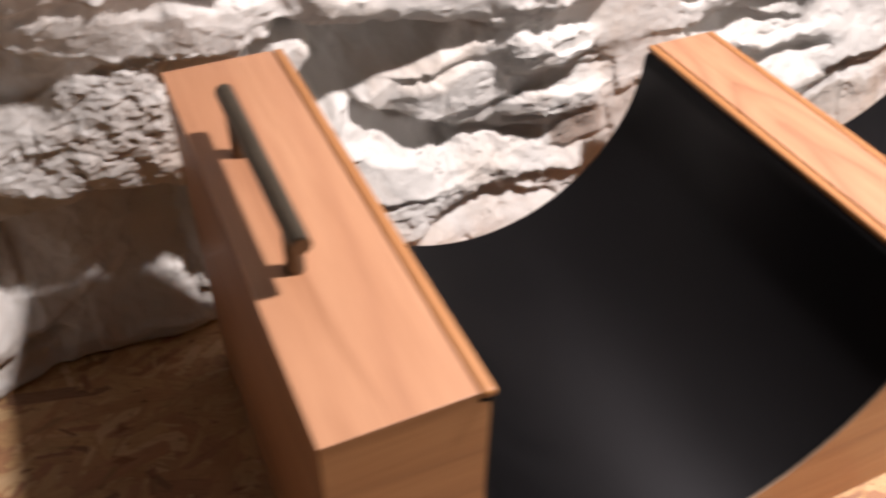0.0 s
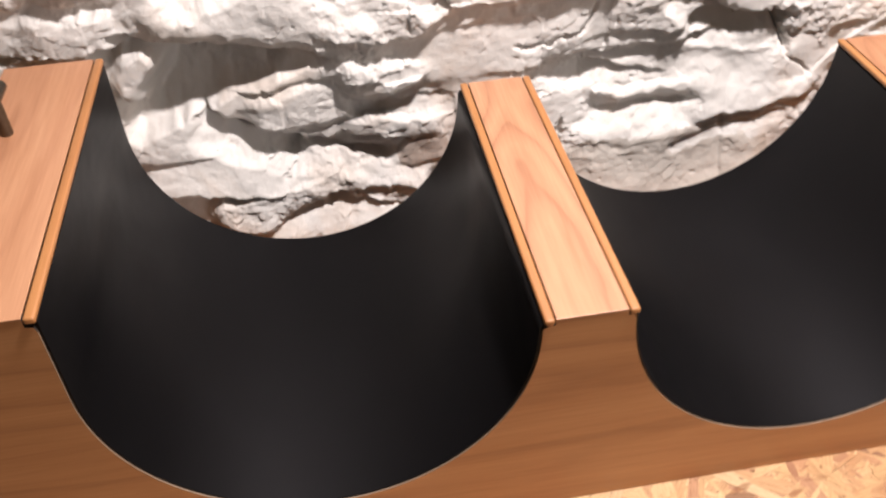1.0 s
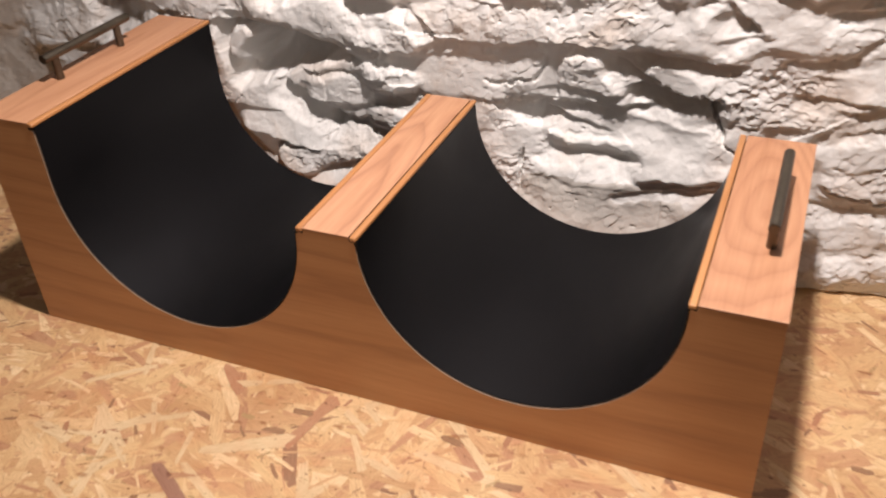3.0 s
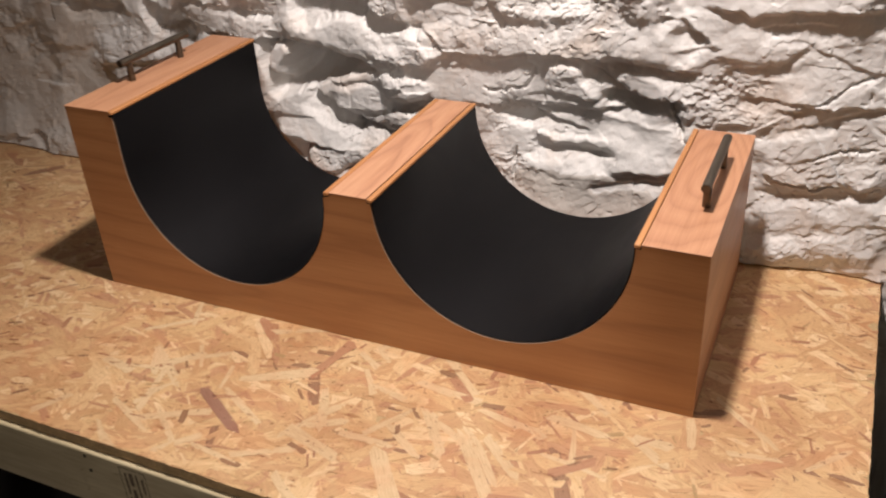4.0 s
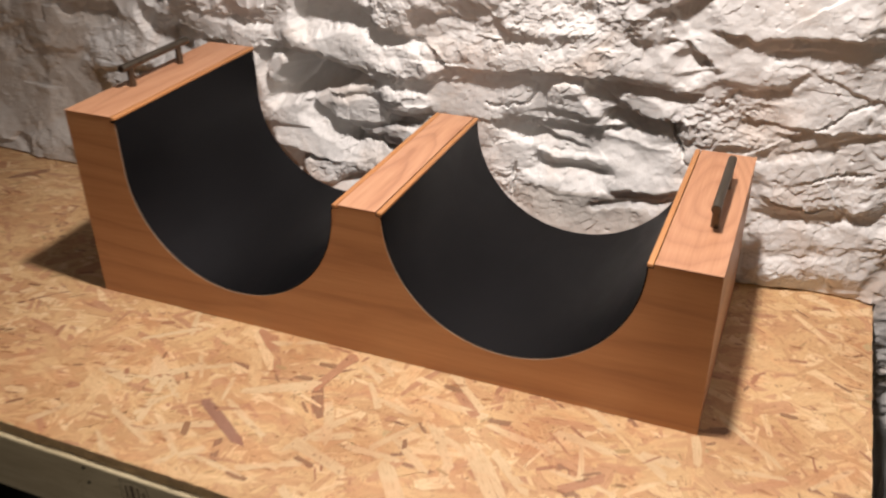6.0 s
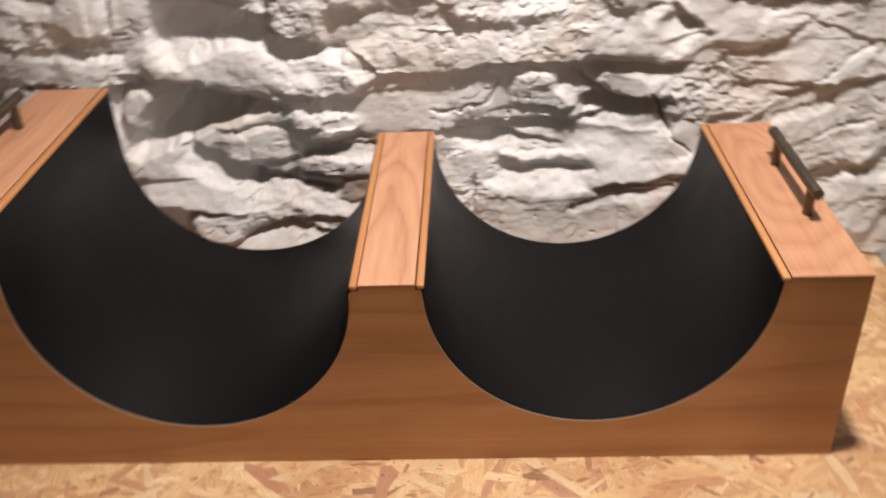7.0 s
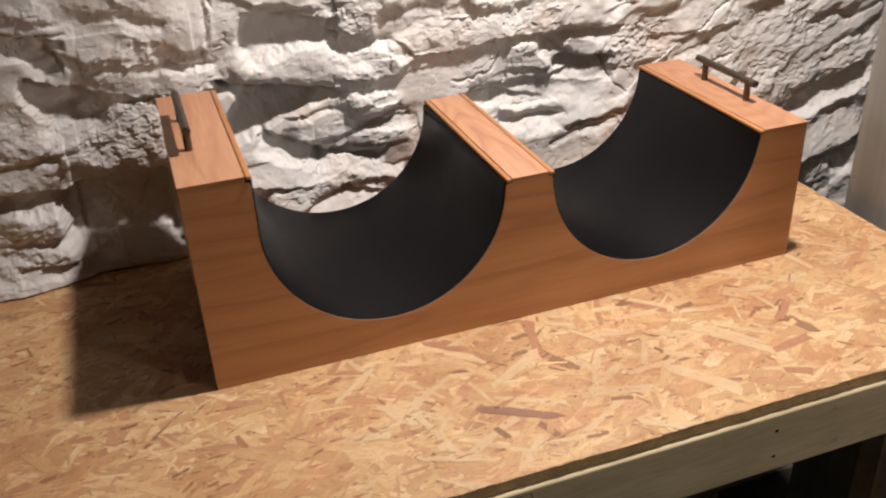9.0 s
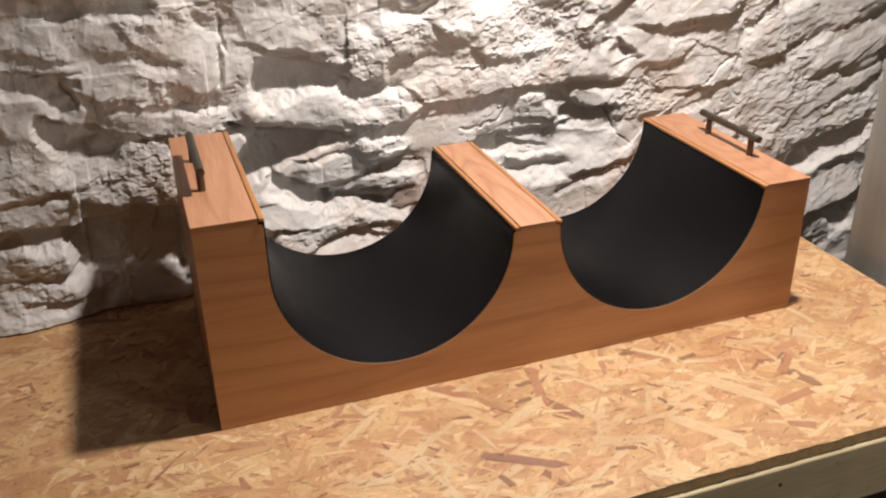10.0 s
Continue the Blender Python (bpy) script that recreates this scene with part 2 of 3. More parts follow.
def limewash(name, colour, dirt):
    m, n, l, b = mat(name)
    vec = coords(n, l, "Object")
    big, mid, fine = noise_tex(n, l, vec, 5, 4), noise_tex(n, l, vec, 38, 6, 0.65), noise_tex(n, l, vec, 210, 6, 0.7)
    c = mix(n, l, colour, tuple(v * 0.9 for v in colour), big)
    c = mix(n, l, c, ramp(n, l, mid, [(0.27, dirt), (0.40, (1, 1, 1))]), 0.45, "MULTIPLY")
    tan = noise_tex(n, l, vec, 8.5, 5, 0.6, 0.6)
    c = mix(n, l, c, ramp(n, l, tan, [(0.52, (1, 1, 1)), (0.70, (0.93, 0.84, 0.77))]), 0.85, "MULTIPLY")
    chips = noise_tex(n, l, vec, 95, 4, 0.6)
    c = mix(n, l, c, ramp(n, l, chips, [(0.235, (0.42, 0.34, 0.28)), (0.265, (1, 1, 1))]), 0.8, "MULTIPLY")
    l.new(c, b.inputs["Base Color"])
    b.inputs["Roughness"].default_value = 0.62
    h = n.new("ShaderNodeMath")
    h.operation = "ADD"
    l.new(mid, h.inputs[0])
    sc = n.new("ShaderNodeMath")
    sc.operation = "MULTIPLY"
    sc.inputs[1].default_value = 0.3
    l.new(fine, sc.inputs[0])
    l.new(sc.outputs[0], h.inputs[1])
    bump(n, l, b, h.outputs[0], 0.42, 0.004)
    return m


M_WASH = limewash("whitewashed_stone", (0.75, 0.73, 0.70), (0.74, 0.68, 0.63))
# darker tan, for the wall left of x = -0.27 and one low slab
M_WASH_TAN = limewash("tan_washed_stone", (0.60, 0.56, 0.51), (0.7, 0.62, 0.55))
M_BARE = limewash("bare_brown_stone", (0.54, 0.47, 0.42), (0.6, 0.5, 0.45))


# ---- building helpers ----
def thing(name, label, category, place=(0, 0, 0), group=""):
    ob = new(name)
    ob.empty_display_size = 0.05
    ob.location = place
    return tagged(ob, label, category, group)


def part(name, bm, material, parent, label="", smooth=False):
    me = bpy.data.meshes.new(name)
    bm.normal_update()
    if smooth:
        for e in bm.edges:
            e.smooth = len(e.link_faces) == 2 and e.calc_face_angle(0.0) < 0.6
    bm.to_mesh(me)
    bm.free()
    me.materials.append(material)
    if smooth:
        for p in me.polygons:
            p.use_smooth = True
    ob = new(name, me)
    ob.parent = parent
    return tagged(ob, label)


def box(x0, x1, y0, y1, z0, z1, bevel=0.0, seg=2):
    bm = bmesh.new()
    bmesh.ops.create_cube(bm, size=1)
    for v in bm.verts:
        v.co = (x0 + (v.co.x + 0.5) * (x1 - x0), y0 + (v.co.y + 0.5) * (y1 - y0), z0 + (v.co.z + 0.5) * (z1 - z0))
    if bevel:
        bmesh.ops.bevel(bm, geom=bm.edges[:], offset=bevel, segments=seg, affect="EDGES", profile=0.5)
    return bm


def panel(edge, y0, y1):
    """A plate that stands on z = 0 under an upper edge of points (x, z), from y0 to y1."""
    bm = bmesh.new()
    cols = [[bm.verts.new(c) for c in ((x, y0, 0), (x, y0, z), (x, y1, z), (x, y1, 0))] for x, z in edge]
    for p, q in zip(cols, cols[1:]):
        for i in range(4):
            if i in (0, 2) and abs(p[0].co.x - q[0].co.x) < 1e-7:
                continue
            low = max(p[1].co.z, q[1].co.z) < LOW - 0.0095 or (p[1].co.x < 0.2 and q[1].co.x < 0.2 and p[1].co.x > A1 - 0.0025 and min(p[1].co.z, q[1].co.z) < HIGH - 0.012)
            bm.faces.new((p[i], q[i], q[(i + 1) % 4], p[(i + 1) % 4])).material_index = (1 if low else 2) if i == 1 else 0
    bm.faces.new(cols[0])
    bm.faces.new(cols[-1][::-1])
    bmesh.ops.remove_doubles(bm, verts=bm.verts[:], dist=1e-6)
    bmesh.ops.recalc_face_normals(bm, faces=bm.faces[:])
    return bm


def rod(p, q, r, seg=24, bevel=0.0):
    p, q = Vector(p), Vector(q)
    bm = bmesh.new()
    bmesh.ops.create_cone(bm, cap_ends=True, segments=seg, radius1=r, radius2=r, depth=(q - p).length)
    if bevel:
        rim = [e for e in bm.edges if abs(e.verts[0].co.z - e.verts[1].co.z) < 1e-6]
        bmesh.ops.bevel(bm, geom=rim, offset=bevel, segments=2, affect="EDGES")
    m = Matrix.Translation((p + q) / 2) @ (q - p).to_track_quat("Z", "Y").to_matrix().to_4x4()
    bmesh.ops.transform(bm, matrix=m, verts=bm.verts[:])
    return bm


# ---- room ----
def slab(name, label, dims, material, category="wall"):
    ob = part(name, box(*dims), material, None)
    tagged(ob, label, category, kind="structure")
    return ob


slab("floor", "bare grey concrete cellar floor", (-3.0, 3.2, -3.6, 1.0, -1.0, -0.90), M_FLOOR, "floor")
# ceiling and walls out of view, added dark so that shadows stay deep
slab("ceiling", "unseen cellar ceiling, coloured dark to cut bounce light", (-3.0, 3.2, -3.6, 1.0, 1.50, 1.6), M_CEIL, "ceiling")
slab("wall_south", "unseen cellar wall, coloured dark to cut bounce light", (-3.0, 3.2, -3.7, -3.6, -0.9, 1.5), M_ROOM)
slab("wall_west", "unseen cellar wall, coloured dark to cut bounce light", (-3.1, -3.0, -3.6, 1.0, -0.9, 1.5), M_ROOM)
slab("wall_east", "unseen cellar wall, coloured dark to cut bounce light", (3.2, 3.3, -3.6, 1.0, -0.9, 1.5), M_ROOM)

# ---- mini ramp ----
LEN, DEPTH, HIGH, LOW = 0.84, 0.318, 0.275, 0.210
A1, B0, B1, C0 = 0.081, 0.388, 0.454, 0.762
SAG = 0.0475
PLY, SKIN, PINCH = 0.006, 0.0010, 0.0040


def arc(x0, x1, ztop0, ztop1, inset=0.0, lift=0.0, n=48):
    """The hollow from x0 down and up to x1: straight, round, straight; lift: how much shallower it is."""
    cx, r = (x0 + x1) / 2, (x1 - x0) / 2 - inset
    cz = SAG + (x1 - x0) / 2
    pts = [(cx - r, ztop0)]
    for i in range(n + 1):
        a = math.pi + math.pi * i / n
        pts.append((cx + r * math.cos(a), cz + (r - lift) * math.sin(a)))
    if ztop1 > cz + 0.001:
        pts.append((cx + r + 0.0022, ztop1))
    return pts


def ramp_outline(pinch):
    """The upper edge of the front or back panel, notched for the coping strips."""
    notch = RAIL + GROOVE
    top = [(0, HIGH - SKIN), (A1 - notch, HIGH - SKIN), (A1 - notch, HIGH - 0.0075), (A1 - 0.003, HIGH - 0.0085)]
    top += arc(A1 - 0.002, B0 - 0.001, HIGH - 0.013, LOW - 0.010, 0.0, pinch)
    top += [(B0 + 0.003, LOW - 0.0060), (B0 + notch, LOW - 0.0058), (B0 + notch, LOW - SKIN)]
    top += [(B1 - notch, LOW - SKIN), (B1 - notch, LOW - 0.0058), (B1 - 0.003, LOW - 0.0060)]
    top += arc(B1 - 0.002, C0 + 0.002, LOW - 0.010, LOW - 0.010, 0.0, pinch)
    top += [(C0 + 0.003, LOW - 0.0060), (C0 + notch, LOW - 0.0058), (C0 + notch, LOW - SKIN), (LEN, LOW - SKIN)]
    return top


RAIL, GROOVE = 0.0070, 0.0009
skate_ramp = thing("mini_skate_ramp", "wooden double half-pipe mini skate ramp with black riding surfaces", "skate ramp")
for name, y, pinch in (("front_panel", 0.0, 0.0), ("back_panel", DEPTH - PLY, PINCH)):
    plate = part(name, panel(ramp_outline(pinch), y, y + PLY), M_FRONT, skate_ramp)
    plate.data.materials.append(M_PLYEDGE)
    plate.data.materials.append(M_DARK)
part("side_panel", box(0.0, PLY, PLY + 0.0005, DEPTH - PLY - 0.0005, 0, HIGH - SKIN - 0.0002, 0.0004), M_SIDE, skate_ramp)
part("side_panel", box(LEN - PLY, LEN, PLY + 0.0005, DEPTH - PLY - 0.0005, 0, LOW - SKIN - 0.0002, 0.0004), M_SIDE, skate_ramp)
for x0, x1, z in ((-0.0005, A1 - RAIL - GROOVE, HIGH), (B0 + RAIL + GROOVE, B1 - RAIL - GROOVE, LOW), (C0 + RAIL + GROOVE, LEN + 0.0005, LOW)):
    part("platform", box(x0, x1, -0.0004, DEPTH + 0.0004, z - SKIN, z, 0.00035), M_TOP_HEART if x0 > 0.7 else M_TOP_FIGURED if x0 > 0.3 else M_TOP, skate_ramp)
for x0, z in ((A1 - RAIL, HIGH), (B0, LOW), (B1 - RAIL, LOW), (C0, LOW)):
    part("coping_rail", box(x0, x0 + RAIL, -0.0015, DEPTH + 0.001, z - 0.0048, z + 0.0002, 0.0017, 4), M_RAIL, skate_ramp, "rounded orange hardwood coping strip", True)


def riding_sheet(x0, x1, z0, z1):
    """The black sheet bent into a hollow, a little behind the front panel's face and a little shallower at the back."""
    rims = [arc(x0, x1, z0, z1, inset, lift) for inset, lift in ((0.0018, 0.0), (0.0018, PINCH), (0.0, PINCH), (0.0, 0.0))]
    bm = bmesh.new()
    ring = []
    for (xa, za), (xb, zb), (xc, zc), (xd, zd) in zip(*rims):
        ring.append([bm.verts.new(c) for c in ((xa, 0.0016, za), (xb, DEPTH - 0.0016, zb), (xc, DEPTH - 0.0016, zc), (xd, 0.0016, zd))])
    for p, q in zip(ring, ring[1:]):
        for i in range(4):
            bm.faces.new((p[i], p[(i + 1) % 4], q[(i + 1) % 4], q[i]))
    bm.faces.new(ring[0])
    bm.faces.new(ring[-1][::-1])
    bmesh.ops.recalc_face_normals(bm, faces=bm.faces[:])
    ob = part("riding_surface", bm, M_BLACK, skate_ramp, "smooth matt black curved riding sheet", True)
    return ob


riding_sheet(A1 - 0.002, B0 - 0.001, HIGH - 0.0052, LOW - 0.0052)
riding_sheet(B1 - 0.002, C0 + 0.002, LOW - 0.0052, LOW - 0.0052)


def carry_handle(x, z):
    """A bar pull on two posts."""
    h = part("carry_handle", rod((x, 0.088, z + 0.0292), (x, 0.233, z + 0.0292), 0.0053, 28, 0.0008), M_STEEL, skate_ramp, "dark brushed steel bar handle", True)
    for y in (0.106, 0.211):
        part("post", rod((x, y, z - 0.0005), (x, y, z + 0.027), 0.0048, 20), M_STEEL, h, "", True)


carry_handle(0.0238, HIGH)
carry_handle(0.8160, LOW)

# ---- workbench ----
bench = thing("workbench", "workbench of weathered lumber with a rough strand board top", "workbench")
WEST, EAST, NEAR, FAR = -1.35, 1.022, -0.277, 0.372
board = part("board_top", box(WEST, EAST, NEAR, FAR, -0.0155, -0.0014), M_OSBEDGE, bench, "strand board with a dark cut edge")
front = part("front_rail", box(WEST, EAST - 0.012, NEAR - 0.007, NEAR + 0.032, -0.105, -0.0158, 0.0036, 4), M_LUMBER, bench, "weathered lumber rail with a faded ink stamp")
part("side_rail", box(EAST - 0.052, EAST - 0.014, NEAR + 0.071, FAR - 0.02, -0.105, -0.0158, 0.0025, 3), M_LUMBER, bench)
part("back_rail", box(WEST, EAST - 0.055, FAR - 0.058, FAR - 0.02, -0.105, -0.0158, 0.0025, 3), M_LUMBER, bench)
part("inner_rail", box(-0.20, 0.775, NEAR + 0.0325, NEAR + 0.070, -0.151, -0.0158, 0.0025, 3), M_LUMBER, bench)
for x in (-1.30, -0.305, 0.885):
    for y in (NEAR + 0.071, FAR - 0.148):
        part("leg", box(x, x + 0.089, y, y + 0.038, -0.90, -0.018, 0.003), M_LUMBER, bench)
for x, z in ((0.206, -0.024), (0.209, -0.045), (0.611, -0.041), (0.613, -0.081), (-0.42, -0.04), (-0.415, -0.078)):
    part("screw", rod((x, NEAR - 0.0074, z), (x, NEAR - 0.005, z), 0.0025, 12), M_HOLE, front, "sunken dark screw")


def stamp(x, z):
    """The mill's ink mark, set on its side: a frame and plain bars."""
    bm = bmesh.new()
    y = NEAR - 0.0072

    def bar(x0, x1, z0, z1):
        bm.faces.new([bm.verts.new(c) for c in ((x0, y, z0), (x1, y, z0), (x1, y, z1), (x0, y, z1))])
    for x0, x1, z0, z1 in ((0, 0.0012, 0, 0.072), (0.037, 0.0382, 0, 0.072), (0.0013, 0.0369, 0, 0.0012), (0.0013, 0.0369, 0.0708, 0.072),
                           (0.006, 0.0095, 0.006, 0.026), (0.006, 0.0095, 0.031, 0.064), (0.013, 0.0185, 0.006, 0.02), (0.013, 0.0185, 0.024, 0.041),
                           (0.013, 0.0185, 0.046, 0.066), (0.0225, 0.0255, 0.006, 0.066), (0.030, 0.0335, 0.008, 0.034), (0.030, 0.0335, 0.039, 0.062)):
        bar(x + x0, x + x1, z + z0, z + z1)
    part("ink_stamp", bm, M_INK, front, "faded black ink mill stamp, unreadable")


stamp(0.256, -0.094)


def strands(name, spec, material, label, kind=""):
    """Pressed wood strands: thin irregular blades that lie over one another."""
    verts, faces, uvs = [], [], []
    for x, y, length, width, angle, z in spec:
        ca, sa = math.cos(angle), math.sin(angle)
        du = random.random() * 50
        outline = []
        for u, v in ((-0.5, -0.32), (-0.42, -0.5), (0.1, -0.5), (0.44, -0.46), (0.5, 0.1), (0.40, 0.5), (-0.12, 0.5), (-0.46, 0.38)):
            outline.append(((u + random.uniform(-0.09, 0.07)) * length, (v + random.uniform(-0.16, 0.16)) * width))
        tilt = random.uniform(-0.00022, 0.00022)
        base = len(verts)
        for u, v in outline:
            px, py = x + u * ca - v * sa, y + u * sa + v * ca
            px = min(px, EAST + 0.0008 * math.sin(py * 900))
            py = max(min(py, FAR), NEAR + 0.0009 * math.sin(px * 700) + 0.0007 * math.sin(px * 260))
            verts.append((px, py, z + tilt * v / width))
            uvs.append((u * 9 + du, v * 150 + du))
        faces.append(tuple(range(base, base + 8)))
    me = bpy.data.meshes.new(name)
    me.from_pydata(verts, [], faces)
    layer = me.uv_layers.new(name="UVMap")
    layer.data.foreach_set("uv", [c for uv in uvs for c in uv])
    me.materials.append(material)
    ob = new(name, me)
    ob.parent = board
    return tagged(ob, label, kind=kind)


random.seed(7)
spec = []
for i in range(2600):
    length = random.uniform(0.05, 0.11)
    spec.append((random.uniform(-1.05, EAST), random.uniform(NEAR, FAR), length, random.uniform(0.014, 0.030), random.gauss(0, 0.7), -0.00125 + 0.0003 * i / 2600))
COUNT = 12500
for i in range(COUNT):
    length = 0.018 + 0.075 * random.random() ** 1.5
    width = min(0.019, length * (random.uniform(0.06, 0.22) if random.random() > 0.18 else random.uniform(0.25, 0.45)))
    angle = random.gauss(0, 0.75)
    spec.append((random.uniform(-1.0, EAST), random.uniform(NEAR, FAR), length, width, angle, -0.0009 + 0.0006 * i / COUNT))
# the uppermost ones in front of the ramp are pieces of their own
single, rest = [], []
for i, one in enumerate(spec):
    (single if i > len(spec) - 3400 and len(single) < 270 and 0.0 < one[0] < 0.95 and one[1] < 0.0 and one[2] > 0.026 else rest).append(one)
strands("wood_strand_layer", rest, M_OSB, "tan pressed wood strands of many tones", "stuff")
for one in single:
    strands("wood_strand", [one], M_OSB_ONE, "")
flecks = random.Random(23)
for tone, count, label in (((0.36, 0.205, 0.11), 150, "short dark brown wood flecks"), ((0.50, 0.34, 0.165), 150, "short olive tan wood flecks"), ((0.45, 0.235, 0.13), 230, "short reddish brown wood flecks")):
    bits = []
    for i in range(count):
        size = 0.006 + 0.022 * flecks.random() ** 1.6
        bits.append((flecks.uniform(-0.7, EAST), flecks.uniform(NEAR, FAR), size, size * flecks.uniform(0.10, 0.32), flecks.gauss(0, 0.8), -0.00026 + 0.00003 * flecks.random()))
    strands("wood_fleck_layer", bits, osb("osb_fleck", tone), label, "stuff")
pale = [(flecks.uniform(0.1, EAST), flecks.uniform(NEAR, 0.05), flecks.uniform(0.04, 0.10), flecks.uniform(0.006, 0.013), flecks.gauss(-0.35, 0.6), -0.00028 + 0.00003 * flecks.random()) for i in range(70)]
strands("wood_fleck_layer", pale, M_OSB_PALE, "long pale straw wood strands", "stuff")
top_z = -0.00022
strands("wood_strand", [(0.325, -0.181, 0.102, 0.0125, -0.56, top_z)], M_OSB_PURPLE, "dark purple-brown wood strand")
for x, y, length, width, angle in ((0.578, -0.047, 0.055, 0.013, -0.75), (0.672, -0.240, 0.036, 0.014, -0.5), (0.404, -0.045, 0.085, 0.016, 1.35),
                                   (0.288, -0.022, 0.058, 0.012, -0.75), (0.70, -0.19, 0.07, 0.012, 0.15), (0.74, -0.12, 0.06, 0.012, 0.7)):
    strands("wood_strand", [(x, y, length, width, angle, top_z)], M_OSB_RED, "reddish brown wood strand")
for x, y, length, width, angle in ((0.648, -0.165, 0.13, 0.015, -0.93), (0.46, -0.19, 0.09, 0.016, -0.3), (0.56, -0.21, 0.10, 0.02, -0.95), (0.36, -0.1, 0.10, 0.018, 0.5)):
    strands("wood_strand", [(x, y, length, width, angle, top_z)], M_OSB_PALE, "pale straw wood strand")

# ---- tall grey cabinet beyond the bench ----
cabinet = thing("metal_cabinet", "tall dull grey metal cabinet standing beside the workbench", "cabinet", (1.30, -0.188, -0.90))
part("body", box(-0.24, 0.30, -0.43, 0.325, 0.08, 1.75, 0.022, 5), M_GREY, cabinet, "", True)
part("plinth", box(-0.22, 0.28, -0.40, 0.30, 0.0, 0.0795, 0.004), M_DARK, cabinet, "dark recessed plinth")
part("door", box(-0.232, 0.292, -0.452, -0.4305, 0.09, 1.74, 0.008, 4), M_GREY, cabinet, "", True)

# ---- rubble stone wall ----
WALL_Y = 0.372
RNG = np.random.RandomState(5)
TABLE = RNG.rand(256, 256)


def lattice(u, v):
    """Smooth value noise in 0..1."""
    iu, iv = np.floor(u).astype(int), np.floor(v).astype(int)
    fu, fv = u - iu, v - iv
    fu, fv = fu * fu * (3 - 2 * fu), fv * fv * (3 - 2 * fv)
    a, b = TABLE[iu % 256, iv % 256], TABLE[(iu + 1) % 256, iv % 256]
    c, d = TABLE[iu % 256, (iv + 1) % 256], TABLE[(iu + 1) % 256, (iv + 1) % 256]
    return (a * (1 - fu) + b * fu) * (1 - fv) + (c * (1 - fu) + d * fu) * fv


def cloud(u, v, octaves):
    total, amp, norm = 0.0, 1.0, 0.0
    for k in range(octaves):
        total = total + amp * lattice(u * 2 ** k + 17 * k, v * 2 ** k + 31 * k)
        norm += amp
        amp *= 0.5
    return total / norm


def chips(x, z, size, stretch, lean, seed):
    """Broken facets: each cell of a jittered lattice is a plane of its own."""
    ca, sa = math.cos(lean), math.sin(lean)
    u, v = (x * ca + z * sa) / (size * stretch), (-x * sa + z * ca) / size
    iu, iv = np.floor(u).astype(int), np.floor(v).astype(int)
    r = np.random.RandomState(seed)
    jx, jy, gx, gy, off = (r.rand(128, 128) for _ in range(5))
    best, value = np.full(x.shape, 1e9), np.zeros(x.shape)
    for du in (-1, 0, 1):
        for dv in (-1, 0, 1):
            a, b = (iu + du) % 128, (iv + dv) % 128
            px, py = iu + du + jx[a, b], iv + dv + jy[a, b]
            d = (u - px) ** 2 + (v - py) ** 2
            h = (gx[a, b] - 0.5) * (u - px) + (gy[a, b] - 0.65) * (v - py) * 1.4 + (off[a, b] - 0.5) * 0.55
            near = d < best
            best, value = np.where(near, d, best), np.where(near, h, value)
    return value


def facets(x, z, size, seed, ridged=False):
    """Tilted planes that meet in creases (or in ridges), as of crumpled paper; about -0.5 to 0.5 of a cell."""
    u, v = x / size, z / size
    iu, iv = np.floor(u).astype(int), np.floor(v).astype(int)
    r = np.random.RandomState(seed)
    jx, jy, gx, gy, off = (r.rand(128, 128) for _ in range(5))
    best = np.full(x.shape, -9.0)
    for du in (-2, -1, 0, 1, 2):
        for dv in (-2, -1, 0, 1, 2):
            a, b = (iu + du) % 128, (iv + dv) % 128
            px, py = u - iu - du - 0.1 - 0.8 * jx[a, b], v - iv - dv - 0.1 - 0.8 * jy[a, b]
            best = np.maximum(best, 0.5 * (off[a, b] - 0.5) + 1.3 * (gx[a, b] - 0.5) * px + 1.3 * (gy[a, b] - 0.5) * py - 0.22 * (px * px + py * py))
    return -best if ridged else best


def soften(h, passes):
    """Thick wash laid over the relief: each pass spreads it by one step."""
    for k in range(passes):
        p = np.pad(h, 1, mode="edge")
        h = 0.4 * h + 0.15 * (p[2:, 1:-1] + p[:-2, 1:-1] + p[1:-1, 2:] + p[1:-1, :-2])
    return h


STONES = []


def stone(x, z, long, high_a, high_b, lean, top, bottom, crumbly=0.15, wash=None):
    """One stone: centre, length, height at either end, lean; how far its upper and its lower edge stand out; how crumbly its face is."""
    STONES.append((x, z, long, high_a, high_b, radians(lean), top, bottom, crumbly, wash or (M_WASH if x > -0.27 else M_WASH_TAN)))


def hollow(x, z, long, high_a, high_b, lean, deep=1.0):
    """A place where a stone was set deep or has fallen out, deepest under its upper edge."""
    STONES.append((x, z, long, high_a, high_b, radians(lean), deep, 0.0, 0.25, None))


# fillers, where no single stone stands out
fill = random.Random(11)
for k in range(240):
    fx, fz = fill.uniform(-1.05, 1.55), fill.uniform(-0.25, 0.66)
    fw, fh, out = fill.uniform(0.06, 0.13), fill.uniform(0.045, 0.09), fill.uniform(0.004, 0.013) + 0.05 * max(0.0, fz - 0.22)
    if not (-0.25 < fx < 1.0 and 0.0 < fz < 0.46):
        stone(fx, fz, fw, fh * fill.uniform(0.6, 1.0), fh * fill.uniform(0.6, 1.0), fill.gauss(8, 25), out - 0.003, out + 0.005, fill.choice((0.1, 0.2, 0.5, 0.9)))
